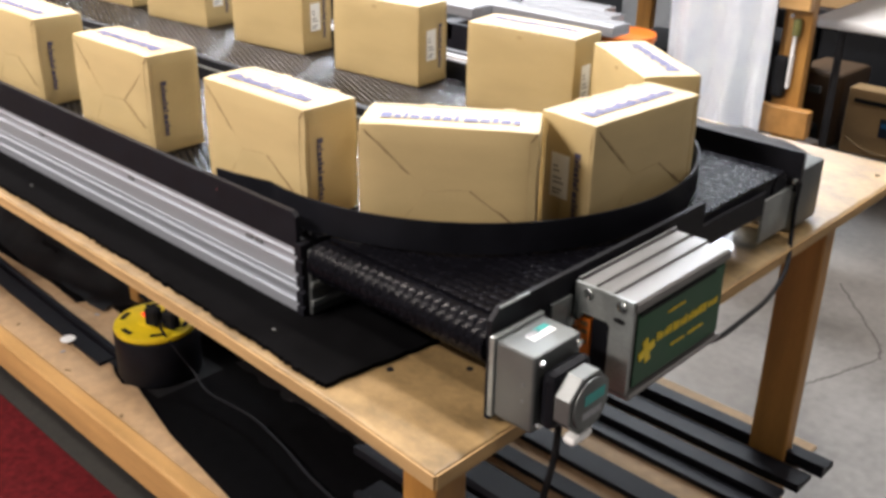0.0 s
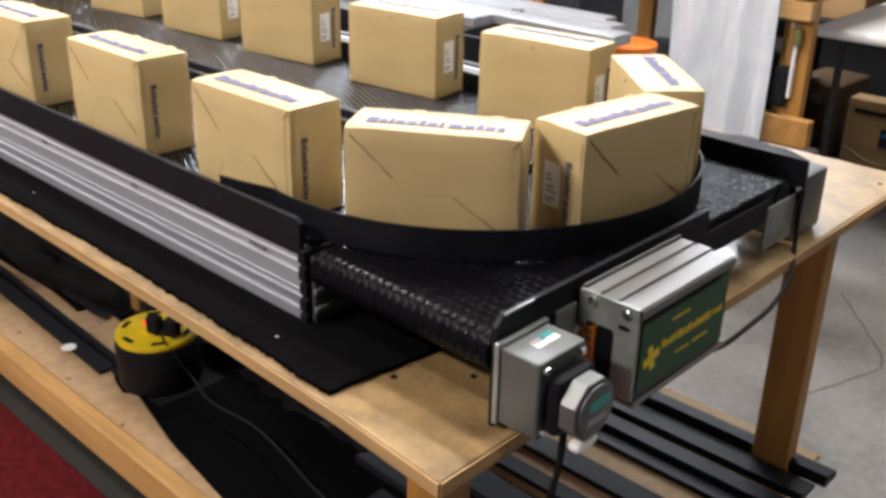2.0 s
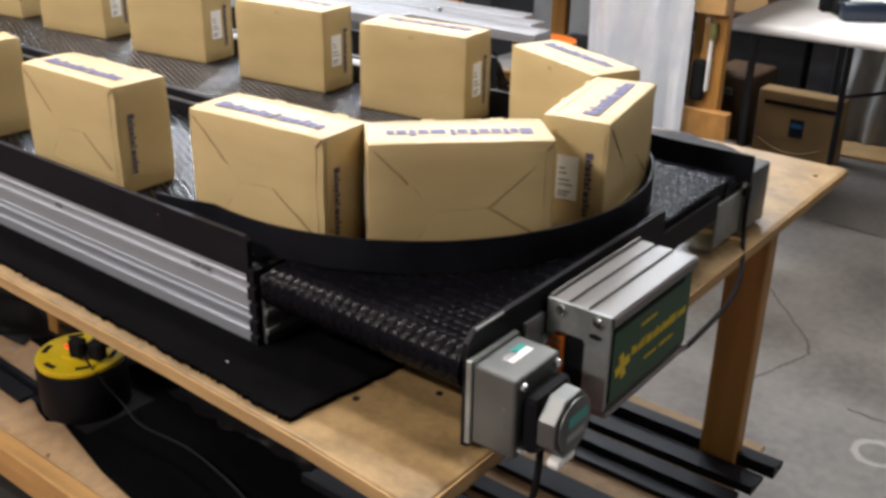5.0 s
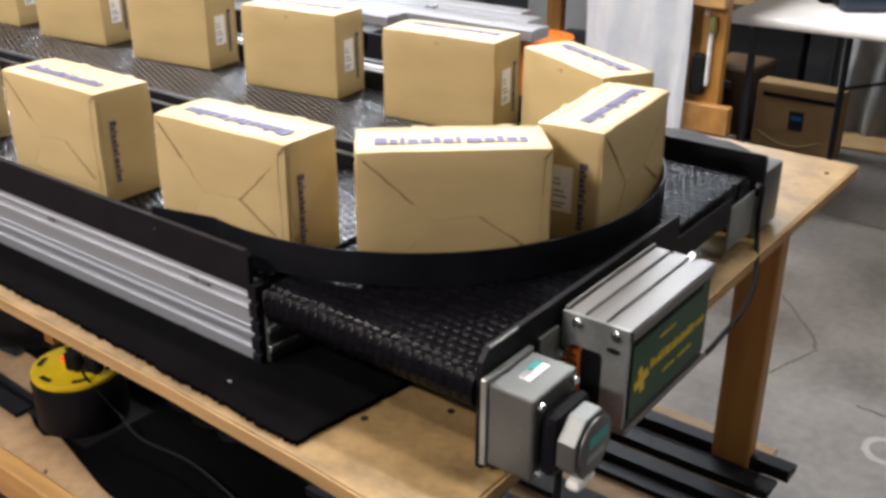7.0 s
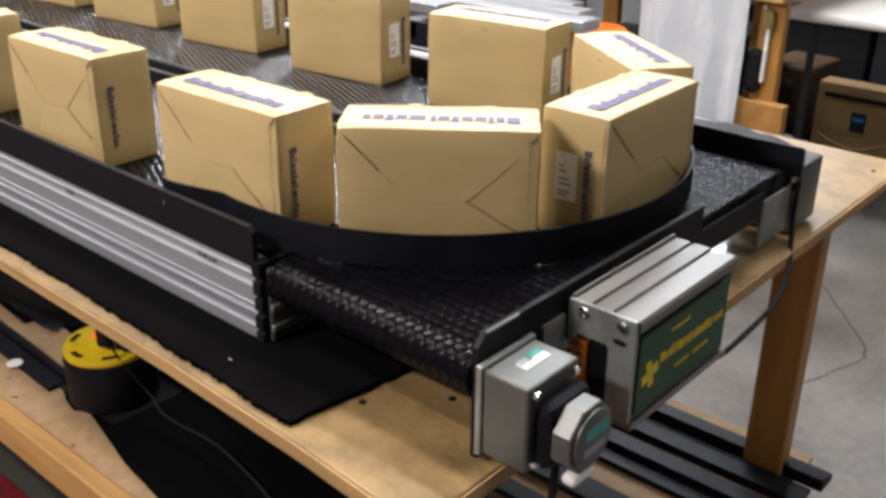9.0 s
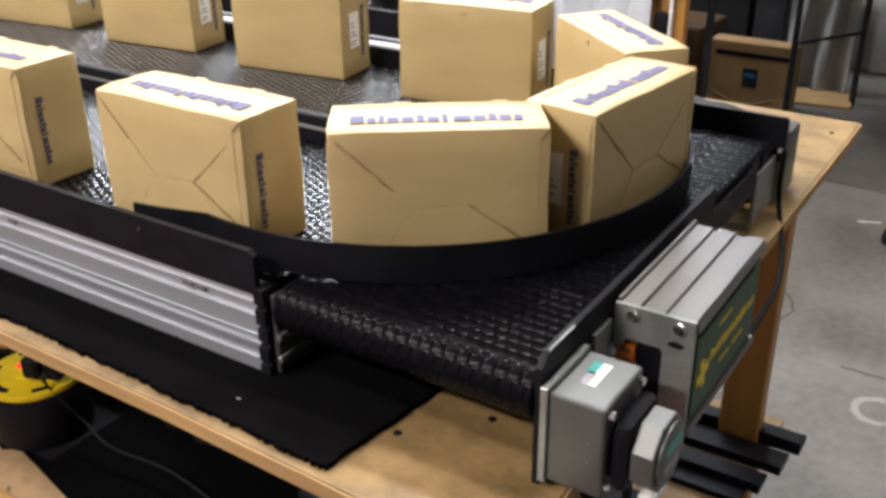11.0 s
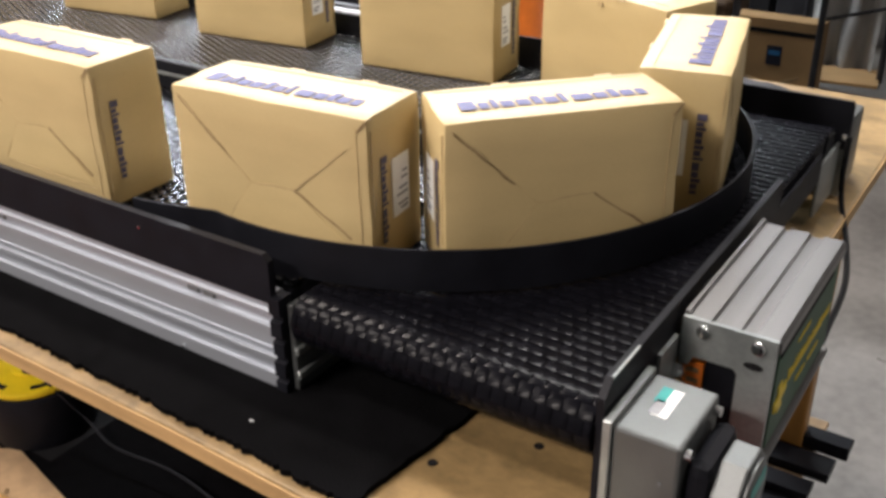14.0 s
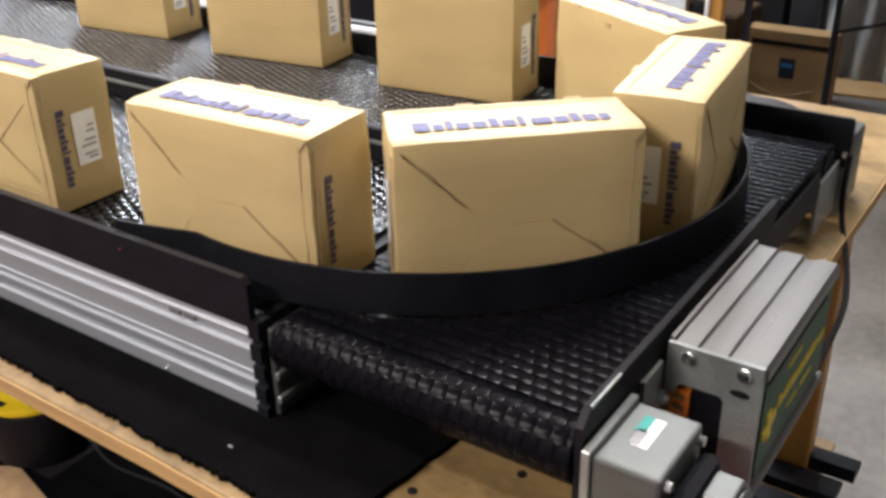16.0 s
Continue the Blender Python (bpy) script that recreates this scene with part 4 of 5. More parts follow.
    # crumpled black sheet in the back
    def heap(name, label, x, y, sx, sy, h, material, seed, z0=0.216):
        noise.seed_set(seed)
        bm = bmesh.new()
        nx, ny = 46, 30
        grid = []
        for i in range(nx + 1):
            row = []
            for k in range(ny + 1):
                u, v = i / nx * 2 - 1, k / ny * 2 - 1
                fall = max(0.0, 1 - (abs(u) ** 2.5 + abs(v) ** 2.5))
                n = noise.fractal(Vector((u * 2.3 + seed, v * 2.3, seed)), 0.8, 2.1, 5)
                ridge = 1 - abs(noise.noise(Vector((u * 3 + v * 2 + seed, v * 3 - u, 4.0))))
                zz = h * fall * (0.45 + 0.35 * ridge + 0.4 * n)
                row.append(bm.verts.new((x + u * sx + 0.05 * n, y + v * sy + 0.04 * ridge, z0 + max(0.0004, zz))))
            grid.append(row)
        for i in range(nx):
            for k in range(ny):
                bm.faces.new((grid[i][k], grid[i + 1][k], grid[i + 1][k + 1], grid[i][k + 1]))
        noise.seed_set(1)
        ob = solid(name, bm, material, label, "cloth", smooth=True)
        return ob

    heap("black_sheet", "crumpled black plastic sheet lying on the shelf", -1.95, 0.82, 0.62, 0.42, 0.22, CLOTH_BLACK, 3, 0.2235)
    sheet = poly_bm([(-1.405, 0.25), (-1.38, 0.258), (-1.32, 0.235), (-1.271, 0.225), (-1.244, 0.245), (-1.223, 0.24), (-1.026, 0.196), (-0.735, 0.158), (-0.102, 0.152), (-0.102, 1.0), (-2.9, 1.0), (-2.9, 0.34), (-2.15, 0.34), (-1.87, 0.352), (-1.71, 0.343), (-1.69, 0.40), (-1.57, 0.395), (-1.44, 0.32)], "z", 0.2155, 0.2222)
    solid("rubber_sheet", sheet, FELT, "flat black rubber sheet spread over the shelf", "sheet")
    heap("black_sheet", "crumpled black plastic film heaped beside a bar", -2.22, 0.56, 0.62, 0.235, 0.13, CLOTH_BLACK, 5, 0.2230)
    for k, pts in enumerate(([(-1.50, 0.47, 0.235), (-1.62, 0.46, 0.25), (-1.72, 0.50, 0.262), (-1.9, 0.47, 0.28), (-2.2, 0.45, 0.30)], [(-1.48, 0.52, 0.232), (-1.6, 0.55, 0.25), (-1.78, 0.44, 0.275), (-2.05, 0.43, 0.27)], [(-1.46, 0.43, 0.228), (-1.56, 0.50, 0.25), (-1.66, 0.54, 0.262), (-1.7, 0.62, 0.28)])):
        solid("cable", tube_bm(smooth_path(pts), 0.005), RUBBER, "black cable lying on crumpled black film", "cable", smooth=True, group="loose cables")
    heap("black_sheet", "crumpled black cloth lying behind the reel", -0.85, 0.62, 0.30, 0.2, 0.05, CLOTH_BLACK, 7, 0.2225)
    for x, y, a, ml in ((-1.42, 0.16, 20, SLIT), (-1.5, 0.19, 70, GREYINK), (-1.62, 0.345, 10, GREYINK), (-1.15, 0.155, 130, SLIT), (-1.7, 0.18, 130, SLIT)):
        s_ = thing("wood_chip", "small dark scrap on the particle board", "scrap", "scraps on the shelf", at=pose(x, y, 0.2154, 0, 0, a))
        part("chip", poly_bm([(0, 0), (0.014, 0.002), (0.012, 0.008), (0.002, 0.007)], "z", 0, 0.002), ml, s_)
    # block and steel tin at the far end
    tin = thing("tin_box", "grey steel tin beside a pine block on the shelf", "tin", at=pose(-2.3, 0.2, 0.2165))
    part("tin", box_bm(-0.1, 0.1, -0.07, 0.07, 0, 0.08, 0.006, seg=2), GREY_STEEL, tin)
    rug = thing("floor_rug", "dark red carpet runner with a grey-black border on the floor", "rug", at=pose(0, 0, 0))
    part("carpet", box_bm(-4.2, 0.2, -1.6, 0.125, 0.0005, 0.009, 0.003), CARPET, rug)
    part("border", box_bm(-4.2, 0.2, 0.1258, 0.20, 0.0005, 0.007, 0.002), CARPET_EDGE, rug)


# ---- behind the conveyor ----
def build_background():
    # pine bench with a white curtain
    b = thing("pine_bench", "rough pine bench frame with a brown board top", "bench")
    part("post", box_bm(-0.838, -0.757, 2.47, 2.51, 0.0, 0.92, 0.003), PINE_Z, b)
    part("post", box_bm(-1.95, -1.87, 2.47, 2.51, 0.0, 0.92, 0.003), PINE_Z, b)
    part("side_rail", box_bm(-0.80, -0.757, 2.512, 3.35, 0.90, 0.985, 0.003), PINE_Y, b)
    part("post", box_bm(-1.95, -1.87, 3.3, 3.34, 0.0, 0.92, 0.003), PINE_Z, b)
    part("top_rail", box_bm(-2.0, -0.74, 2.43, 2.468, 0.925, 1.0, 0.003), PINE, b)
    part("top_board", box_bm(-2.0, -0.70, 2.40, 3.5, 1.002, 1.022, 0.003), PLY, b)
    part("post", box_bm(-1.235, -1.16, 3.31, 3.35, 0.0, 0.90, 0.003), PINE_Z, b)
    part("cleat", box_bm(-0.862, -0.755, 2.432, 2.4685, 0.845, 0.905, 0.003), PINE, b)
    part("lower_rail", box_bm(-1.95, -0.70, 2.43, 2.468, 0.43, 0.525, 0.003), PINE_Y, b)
    # curtain with soft folds
    bm = bmesh.new()
    grid = []
    noise.seed_set(5)
    for i in range(61):
        row = []
        u = i / 60
        for k in range(41):
            v = k / 40
            x = -1.237 + u * 0.392 + 0.012 * v * (1 - u) + 0.004 * v * u
            fold = (0.007 + 0.015 * v) * math.sin(u * 17 + 1.3 * v + 0.9 * math.sin(u * 7)) + 0.026 * v * noise.noise(Vector((u * 5, v * 1.5, 0))) + 0.005 * noise.noise(Vector((u * 12 + v * 2, v * 3 - u * 2, 2))) + 0.0025 * noise.noise(Vector((u * 22, v * 14, 4)))
            z = 0.935 - v * (0.57 + 0.02 * (u - 0.5)) + 0.006 * math.sin(u * 9) * v + 0.03 * u - 0.015
            row.append(bm.verts.new((x, 2.395 + fold, z)))
        grid.append(row)
    for i in range(60):
        for k in range(40):
            bm.faces.new((grid[i][k], grid[i + 1][k], grid[i + 1][k + 1], grid[i][k + 1]))
    bmesh.ops.solidify(bm, geom=bm.faces, thickness=0.0012)
    noise.seed_set(1)
    cur = thing("curtain", "creased white cotton cloth pinned to the bench rail", "curtain")
    part("cloth", bm, LINEN, cur, smooth=True)
    for x in (-1.22, -1.10, -0.98, -0.86):
        part("pin", cyl_bm(0.006, 0, 0.006, 10, m=pose(x, 2.390, 0.925 + (x + 1.275) * 0.07, 90)), DARK_STEEL, cur)
    # hand brush hung on the post
    h = thing("hand_brush", "hand brush with black bristles and white handle on a post", "brush", at=pose(-0.808, 2.452, 0.0))
    part("handle", tube_bm(smooth_path([(0.012, 0, 0.78), (0.010, 0, 0.73), (0.010, 0, 0.69)]), 0.007), WHITE_P, h, smooth=True)
    part("grip", tube_bm([(0.010, 0, 0.815), (0.012, 0, 0.795), (0.012, 0, 0.762)], 0.014), mat("green_grip", (0.13, 0.13, 0.04), 0.5), h, "green grip", smooth=True)
    part("brush_head", box_bm(0.0065, 0.017, -0.012, 0.012, 0.585, 0.70, 0.005, seg=2), WHITE_P, h)
    part("bristles", box_bm(-0.046, 0.006, -0.018, 0.018, 0.548, 0.692, 0.018, seg=3), RUBBER, h, "black bristles")
    part("hook", cyl_bm(0.008, 0, 0.012, 10, m=pose(0.0, -0.010, 0.827, 90)), ZINC, h)
    # folding table
    f = thing("folding_table", "white plastic folding table with black steel legs", "table", at=pose(-0.85, 2.69, 0, 0, 0, 2))
    part("top", box_bm(0, 0.74, 0, 1.5, 0.748, 0.786, 0.014, seg=3), WHITE_P, f, smooth=True)
    for x, y in ((0.092, 0.05), (0.20, 0.974), (0.417, 1.322), (0.05, 1.42)):
        part("leg", tube_bm([(x, y, 0.7475), (x, y, 0.0)], 0.014), DARK_STEEL, f)
    part("leg_brace", tube_bm([(0.20, 0.974, 0.33), (0.417, 1.322, 0.33)], 0.008), DARK_STEEL, f)
    d = thing("power_drill", "blue and black cordless drill lying on the folding table", "drill", at=pose(-0.47, 3.0, 0.7865, 0, 0, 35))
    part("body", box_bm(-0.09, 0.07, -0.032, 0.032, 0.0, 0.064, 0.014, seg=2), mat("blue_plastic", (0.006, 0.014, 0.03), 0.4), d, "blue plastic body", smooth=True)
    part("chuck", cyl_bm(0.022, 0, 0.06, 16, m=pose(0.0705, 0, 0.034, 0, 90), r2=0.014), RUBBER, d)
    part("grip", box_bm(-0.085, -0.04, 0.033, 0.14, 0.008, 0.05, 0.012, seg=2), RUBBER, d, "black rubber grip")
    part("battery", box_bm(-0.11, -0.015, 0.141, 0.20, 0.0, 0.06, 0.008, seg=2), RUBBER, d)
    # brown carton on the floor
    k = thing("brown_carton", "closed brown cardboard carton with a dark label and tape", "carton", at=pose(-0.87, 3.71, 0.0))
    part("body", box_bm(-0.19, 0.19, 0, 0.10, 0.0005, 0.30, 0.004), CARD_OLD, k)
    part("tape", box_bm(-0.16, 0.165, -0.0012, -0.0002, 0.235, 0.255), RUBBER, k, "dark packing tape")
    lab = part("label", box_bm(-0.03, 0.035, -0.0012, -0.0004, 0.10, 0.185), mat("navy_label", (0.012, 0.016, 0.03), 0.4), k, "dark blue label")
    part("label_band", box_bm(-0.022, 0.027, -0.0018, -0.0014, 0.145, 0.165), mat("blue_band", (0.03, 0.16, 0.36), 0.4), lab)
    part("swoosh", tube_bm(smooth_path([(-0.17, -0.001, 0.07), (-0.08, -0.001, 0.03), (0.02, -0.001, 0.022), (0.12, -0.001, 0.06)]), 0.004), SLIT, k, "dark curved line")
    # dark rack past the carton; its backing and black floor boxes are added to darken the background
    r = thing("steel_rack", "dark steel rack with boxes in shade", "rack")
    for x, y in ((-0.69, 4.4), (-1.8, 4.4), (-0.69, 5.0), (-1.8, 5.0)):
        part("post", box_bm(x - 0.016, x + 0.016, y - 0.016, y + 0.016, 0.0, 1.7), DARK_STEEL, r)
    part("back_sheet", box_bm(-1.82, -0.67, 5.021, 5.03, 0.02, 1.6), DARK_STEEL, r)
    for z in (0.45, 1.0, 1.6):
        part("shelf", box_bm(-1.82, -0.67, 4.38, 5.02, z, z + 0.03), DARK_STEEL, r)
    for x, y, z, w, d, hgt, ml, lb in ((-1.5, 4.45, 0.4805, 0.3, 0.3, 0.22, CARD_OLD, "brown cardboard box on a dark rack"), (-1.12, 4.45, 0.4805, 0.25, 0.3, 0.18, SHELF_BROWN, "dark brown box on a dark rack"), (-1.35, 4.45, 1.0305, 0.4, 0.3, 0.25, GREY_STEEL, "grey steel box on a dark rack"), (-0.84, 4.45, 0.4805, 0.24, 0.3, 0.12, DARK_STEEL, "black steel box on a dark rack"), (-0.9, 4.43, 0.0005, 0.36, 0.4, 0.40, DARK_STEEL, "black steel box added to darken the space under a rack"), (-1.32, 4.43, 0.0005, 0.42, 0.4, 0.38, RUBBER, "black plastic box added to darken the space under a rack")):
        q = thing("storage_box", lb, "box", "boxes on the rack", at=pose(x, y, z))
        part("body", box_bm(-w / 2, w / 2, 0, d, 0, hgt, 0.006), ml, q)
        part("lid", box_bm(-w / 2 - 0.004, w / 2 + 0.004, -0.004, d, hgt + 0.0005, hgt + 0.02, 0.004), ml, q)
    # black cases added to darken the space behind the curtain, under the pine bench; two are brown wooden boxes
    for x, y, w, d, hgt, a in ((-1.45, 2.75, 0.5, 0.4, 0.55, 5), (-1.06, 2.75, 0.26, 0.4, 0.22, -6), (-1.4, 3.45, 0.3, 0.3, 0.5, 3), (-1.22, 3.72, 0.24, 0.3, 0.34, -3), (-1.2, 3.40, 0.2, 0.2, 0.14, 8)):
        wood = a in (-6, -3)
        q = thing("wooden_box" if wood else "tool_case", "dark brown wooden box on the floor under a bench" if wood else "black plastic case added to darken the space under a bench", "box" if wood else "case", "cases under the bench", at=pose(x, y, 0, 0, 0, a))
        part("body", box_bm(-w / 2, w / 2, 0, d, 0.0005, hgt, 0.02, seg=2), SHELF_BROWN if wood else RUBBER, q)
        part("latch", box_bm(-0.03, 0.03, -0.012, -0.0005, hgt * 0.7, hgt * 0.8, 0.003), GREY_STEEL, q)
    # aluminium beams on trestles
    beams = [(-4.6, -1.72, 1.95, 0.10, 0.034), (-4.6, -1.21, 2.06, 0.10, 0.034), (-4.4, -1.30, 2.165, 0.09, 0.036), (-4.6, -1.40, 2.265, 0.08, 0.034)]
    for x0, x1, y, w, hgt in beams:
        q = thing("aluminium_beam", "long bright aluminium profile lying on a black trestle", "beam", "aluminium profiles", at=pose(x0, y, 0.751))
        part("profile", box_bm(0, x1 - x0, -w / 2, w / 2, 0, hgt, 0.002), ALU_FAR, q)
        for s in (-0.28, 0.0, 0.28):
            part("groove_lip", box_bm(0, x1 - x0, s * w - 0.006, s * w + 0.006, hgt + 0.0003, hgt + 0.003), ALU_FAR, q)
    for x in (-1.75, -3.6):
        q = thing("trestle", "black steel trestle under aluminium profiles", "trestle", "trestles", at=pose(x, 2.1, 0))
        part("bar", box_bm(-0.03, 0.03, -0.3, 0.3, 0.69, 0.75, 0.003), DARK_STEEL, q)
        for y in (-0.26, 0.26):
            part("leg", box_bm(-0.02, 0.02, y - 0.02, y + 0.02, 0, 0.6895), DARK_STEEL, q)
    rail = thing("aluminium_rail", "slim silver aluminium rail lying along the table's back edge", "rail")
    part("rail_bar", box_bm(-5.2, -0.78, 1.075, 1.126, TABLE + 0.0005, TABLE + 0.020, 0.002), ALU_FAR, rail)
    part("rail_lip", box_bm(-5.2, -0.78, 1.092, 1.109, TABLE + 0.0203, TABLE + 0.026, 0.001), DARK_STEEL, rail, "dark slot cover")
    # second dark machine bed behind the far lane
    m = thing("machine_frame", "black steel machine frame standing behind the conveyor", "frame")
    part("bed", box_bm(-4.4, -1.22, 1.35, 1.799, 0.55, 0.62, 0.004), UHMW, m)
    # added black panel standing in for the dark void under the beams
    part("back_panel", box_bm(-4.6, -1.22, 1.80, 1.815, 0.02, 0.748), UHMW, m)
    for x in (-4.3, -2.8, -1.4):
        part("leg", box_bm(x - 0.03, x + 0.03, 1.4, 1.46, 0, 0.549), DARK_STEEL, m)
    for x, y, w, d, hgt, ml, n, lb, a in ((-1.72, 1.45, 0.16, 0.12, 0.10, RED_P, "tool_box", "small red tool box on a black frame", 8), (-2.55, 1.42, 0.22, 0.14, 0.12, RED_P, "tool_box", "red tool box on a black frame", -5),
                                      (-2.05, 1.5, 0.14, 0.12, 0.07, GREY_STEEL, "junction_box", "grey junction box on a black frame", 12), (-1.45, 1.48, 0.10, 0.09, 0.05, WHITE_P, "junction_box", "white junction box on a black frame", 0), (-3.1, 1.5, 0.3, 0.2, 0.2, RUBBER, "battery_case", "black case on a black frame", 3)):
        q = thing(n, lb, "box", at=pose(x, y, 0.6205, 0, 0, a))
        part("body", box_bm(-w / 2, w / 2, -d / 2, d / 2, 0, hgt, 0.008, seg=2), ml, q)
        part("handle", box_bm(-w / 4, w / 4, -0.012, 0.012, hgt + 0.0005, hgt + 0.018, 0.005), RUBBER, q)
    # black bin bag and an orange bucket beside the beams
    noise.seed_set(9)
    bm = bmesh.new()
    bmesh.ops.create_icosphere(bm, subdivisions=5, radius=1)
    for v in bm.verts:
        n = noise.fractal(v.co * 2.2, 0.9, 2.1, 4)
        v.co = Vector((v.co.x * 0.24, v.co.y * 0.22, v.co.z * 0.40)) * (1 + 0.20 * n)
        v.co.z = max(v.co.z, -0.36) + 0.36
    noise.seed_set(1)
    bag = solid("bin_bag", bm, BAG, "shiny black bin bag standing by the curtain", "bag", smooth=True)
    bag.matrix_world = pose(-1.68, 2.14, 0.001, 0, 0, 20)
    bag.location.z = 0.001
    bk = thing("bucket", "tall orange plastic bucket standing on the floor", "bucket", at=pose(-1.335, 2.27, 0.0))
    part("bucket_wall", cyl_bm(0.092, 0.0005, 0.69, 28, r2=0.106), ORANGE_P, bk, smooth=True)
    part("rim", cyl_bm(0.112, 0.6905, 0.71, 28), ORANGE_P, bk)
    # tall grey cabinets far back
    for x, w, ml, lb in ((-2.3, 0.9, GREY_STEEL, "tall grey steel cabinet against the wall"), (-3.5, 0.9, DARK_STEEL, "tall black steel cabinet against the wall"), (-4.7, 0.9, GREY_STEEL, "tall grey steel cabinet against the wall")):
        q = thing("cabinet", lb, "cabinet", "cabinets", at=pose(x, 4.4, 0))
        part("body", box_bm(-w / 2, w / 2, 0, 0.5, 0.0005, 1.9, 0.006), ml, q)
        for s in (-1, 1):
            dr = part("door", box_bm(s * w / 4 - w / 4 + 0.006, s * w / 4 + w / 4 - 0.006, -0.018, -0.001, 0.05, 1.86, 0.004), ml, q)
            part("handle", box_bm(s * 0.05 - 0.008, s * 0.05 + 0.008, -0.03, -0.0185, 0.9, 1.05, 0.003), ZINC, dr)
    # white sacks and panels leaning on the far wall side
    for x, y, hgt, lean, ml, lb in ((-0.58, 4.62, 0.9, 6, SACK, "white plastic sheet leaning upright"), (-0.45, 4.58, 1.0, 4, SACK, "white plastic panel leaning upright"), (-0.30, 4.60, 0.9, 8, SHELF_BROWN, "brown board leaning upright")):
        q = thing("panel", lb, "panel", "leaning panels", at=pose(x, y, 0.0, -lean, 0, 0))
        part("sheet", box_bm(-0.075, 0.075, 0, 0.02, 0.003, hgt, 0.003), ml, q)
    noise.seed_set(14)
    bm = bmesh.new()
    grid = []
    for i in range(31):
        row = []
        for k in range(31):
            u, v = i / 30, k / 30
            row.append(bm.verts.new((-0.845 + 0.31 * u, 4.20 + 0.03 * math.sin(u * 15 + v * 2) * (0.4 + v) + 0.03 * noise.noise(Vector((u * 6, v * 3, 1))) - 0.05 * v, 0.78 * (1 - v) + 0.004)))
        grid.append(row)
    for i in range(30):
        for k in range(30):
            bm.faces.new((grid[i][k], grid[i + 1][k], grid[i + 1][k + 1], grid[i][k + 1]))
    bmesh.ops.solidify(bm, geom=bm.faces, thickness=0.003)
    solid("plastic_drape", bm, SACK, "creased white plastic sheet hanging to the floor beside a rack", "sheet", smooth=True)
    noise.seed_set(6)
    pts = smooth_path([(-0.18, 4.62, 0.9), (-0.17, 4.6, 0.45), (-0.14, 4.52, 0.12), (0.02, 4.42, 0.062), (0.25, 4.3, 0.055)], 12)
    bm = tube_bm(pts, 0.06, 20)
    for v in bm.verts:
        v.co += 0.02 * noise.noise(v.co * 18) * Vector((1, 1, 0.2))
        v.co.z = max(v.co.z, 0.002)
    noise.seed_set(1)
    solid("sack_roll", bm, SACK, "crumpled white sack slumped on the floor", "sack", smooth=True)
    pal = thing("flat_carton", "flattened brown cardboard on the concrete floor", "cardboard", at=pose(-0.64, 4.02, 0.0005, 0, 0, 8))
    part("sheet", box_bm(-0.16, 0.16, -0.12, 0.12, 0, 0.012), CARD_OLD, pal)


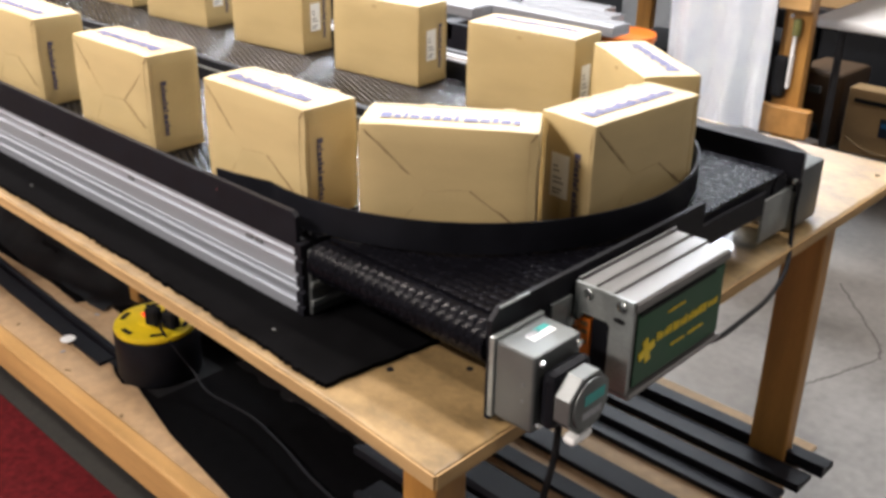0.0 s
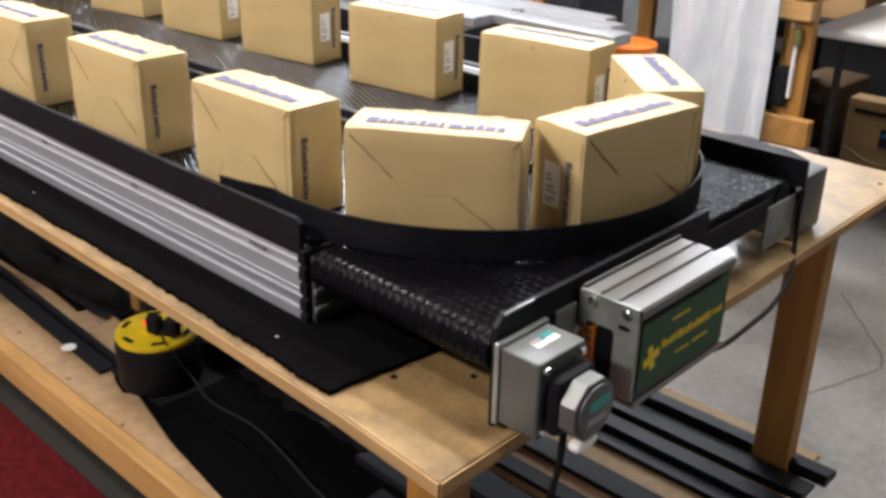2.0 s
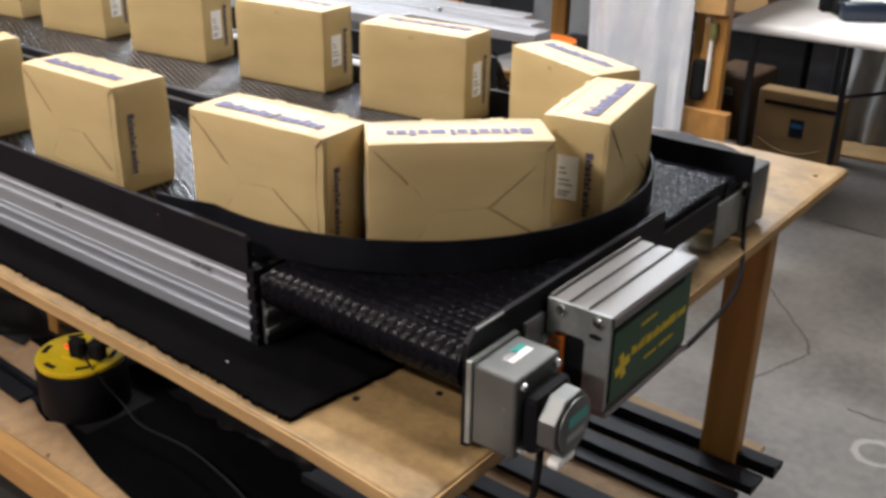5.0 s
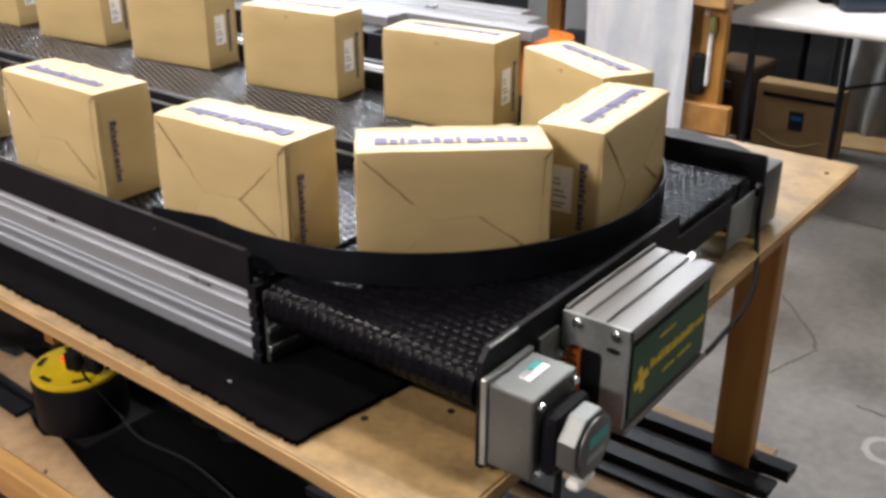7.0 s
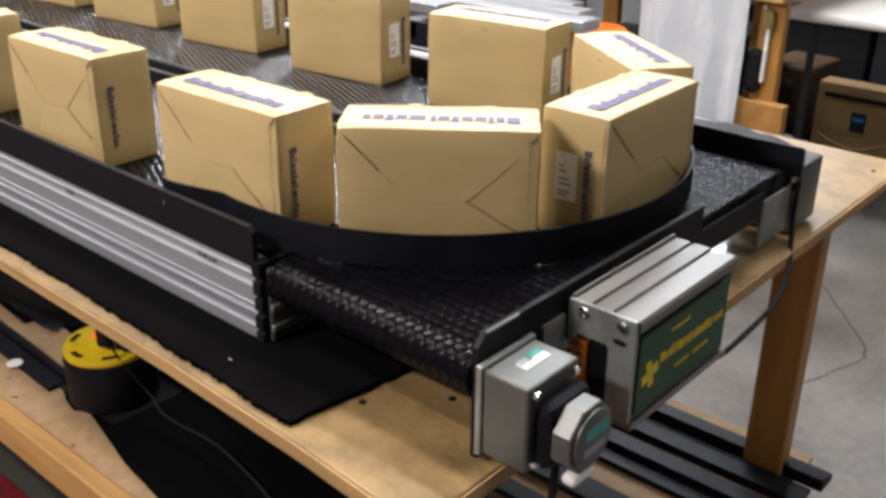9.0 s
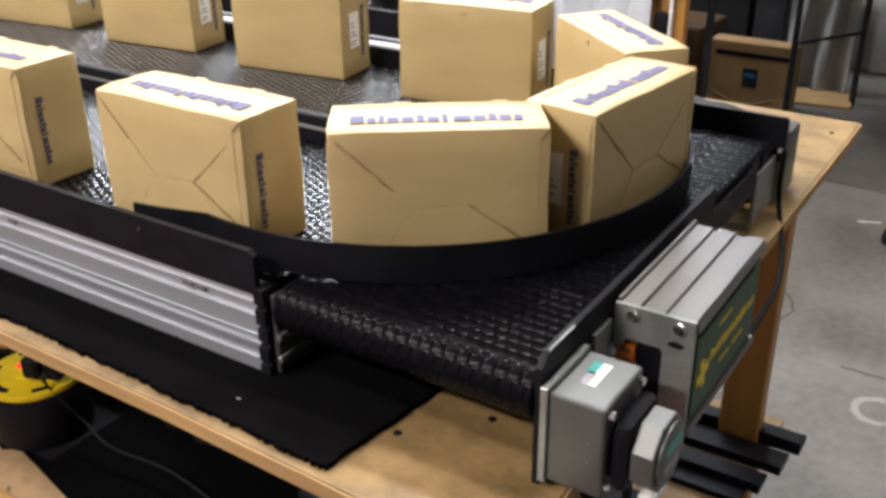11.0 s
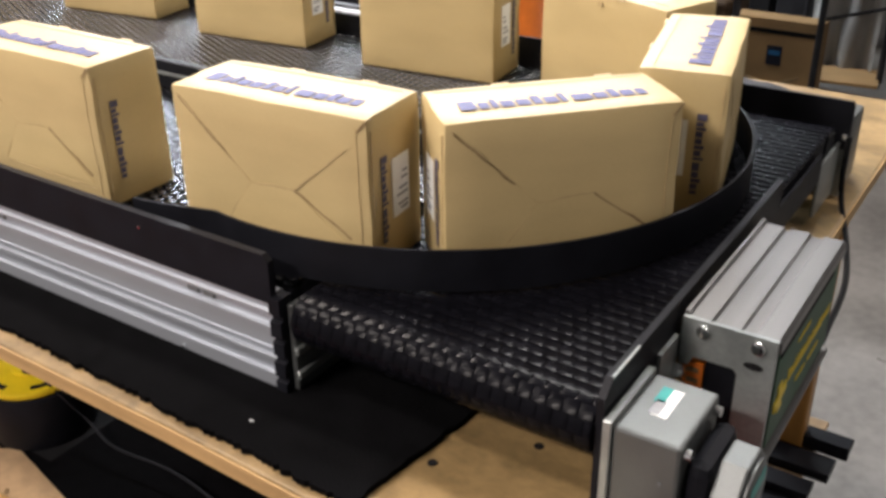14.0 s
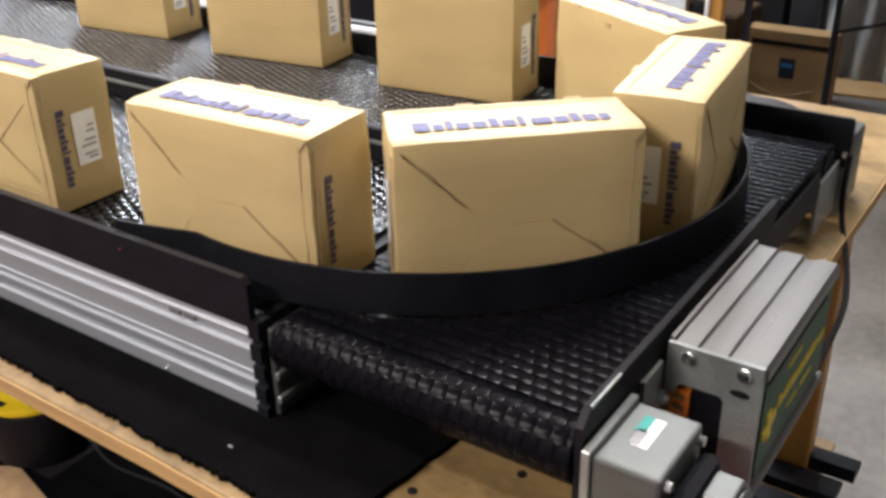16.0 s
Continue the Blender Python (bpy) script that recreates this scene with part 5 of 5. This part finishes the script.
def build_chair():
    c = thing("office_chair", "dark office chair with a chrome five-star base and castors", "chair", "office chairs", at=pose(0.225, 2.80, 0))
    part("column", cyl_bm(0.028, 0.085, 0.40, 16), DARK_STEEL, c)
    part("seat", box_bm(-0.26, 0.26, -0.13, 0.37, 0.43, 0.50, 0.035, seg=3), BLUE_BLACK, c, "dark blue-black padded seat", smooth=True)
    part("seat_plate", box_bm(-0.1, 0.1, -0.1, 0.1, 0.40, 0.4295), DARK_STEEL, c)
    part("backrest", box_bm(-0.22, 0.22, 0.36, 0.43, 0.58, 1.05, 0.03, seg=3), BLUE_BLACK, c, smooth=True)
    part("back_stem", tube_bm(smooth_path([(0, 0.1, 0.405), (0, 0.41, 0.43), (0, 0.445, 0.62)]), 0.02), DARK_STEEL, c)
    part("hub", cyl_bm(0.045, 0.07, 0.13, 20, bevel=0.004), CHROME, c, smooth=True)
    for k in range(5):
        a = radians(220 + 72 * k)
        u = Vector((math.cos(a), math.sin(a), 0))
        part("base_arm", tube_bm(smooth_path([u * 0.04 + Vector((0, 0, 0.11)), u * 0.2 + Vector((0, 0, 0.115)), u * 0.30 + Vector((0, 0, 0.09)), u * 0.34 + Vector((0, 0, 0.075))]), 0.017, 10), CHROME, c, "chrome base arm", smooth=True)
        w = part("castor", cyl_bm(0.028, -0.022, 0.022, 20, m=Matrix.Translation(u * 0.34 + Vector((0, 0, 0.0285))) @ Matrix.Rotation(a + 0.6, 4, "Z") @ Matrix.Rotation(math.pi / 2, 4, "X"), bevel=0.004), RUBBER, c, "black castor", smooth=True)
        part("castor_stem", cyl_bm(0.008, 0.05, 0.085, 10, m=Matrix.Translation(u * 0.34)), DARK_STEEL, w)
    copy_thing(c, pose(0.17, 3.72, 0, 0, 0, 25))
    noise.seed_set(15)
    bm = bmesh.new()
    bmesh.ops.create_icosphere(bm, subdivisions=4, radius=1)
    for v in bm.verts:
        n = noise.fractal(v.co * 2.2, 0.8, 2.1, 4)
        v.co = Vector((v.co.x * 0.26, v.co.y * 0.2, max(v.co.z, -0.35) * 0.12)) * (1 + 0.25 * n)
    noise.seed_set(1)
    coat = solid("coat", bm, BROWN_COAT, "brown leather coat thrown over a chair seat", "coat", smooth=True)
    lo = min(v.co.z for v in coat.data.vertices)
    coat.matrix_world = pose(0.18, 3.02, 0.501 - lo, 0, 0, 15)


def motions():
    steps = [k / 2 for k in range(33)]
    for c, t_in, t_out, lean_in, lean_out in CARTONS:
        ts = set(steps) | {round(t_in + q * (t_out - t_in), 2) for q in (0, 0.1, 0.2, 0.5, 0.61, 0.69, 0.76, 0.82, 0.865, 0.9, 0.935, 1)} | {round(t_out + q, 2) for q in (0.25, 0.5, 0.87)} | {round(t_in - 0.25, 2)}
        walk(c, [(t, loop_pose(travelled(t, t_in, t_out), lean_in, lean_out)) for t in sorted(ts) if 0 <= t <= 16])
    n = frame(16.0) - 1
    every = [k / FPS for k in range(n + 1)]
    walk(BELTS["front"], [(t, pose(-((0.1965 * t) % PITCH), 0, 0)) for t in every])
    walk(BELTS["back"], [(t, pose((0.185 * t) % PITCH - PITCH, 0, 0)) for t in every])
    walk(BELTS["cross"], [(t, pose(0, PITCH - (0.17 * t) % PITCH - PITCH / 2, 0)) for t in every])
    for key, yc in (("nose", NOSE_Y), ("tail", NOSE_Y + 25 * PITCH)):
        walk(BELTS[key], [(t, pose(0, yc, BELT_Z - NOSE_R, math.degrees((0.17 * t / NOSE_R) % (math.tau / 6)))) for t in every])


build_room()
build_table()
build_mat()
build_conveyor()
build_gearmotor()
build_controller()
build_far_motor()
build_cartons()
build_shelf_goods()
build_background()
build_chair()
motions()
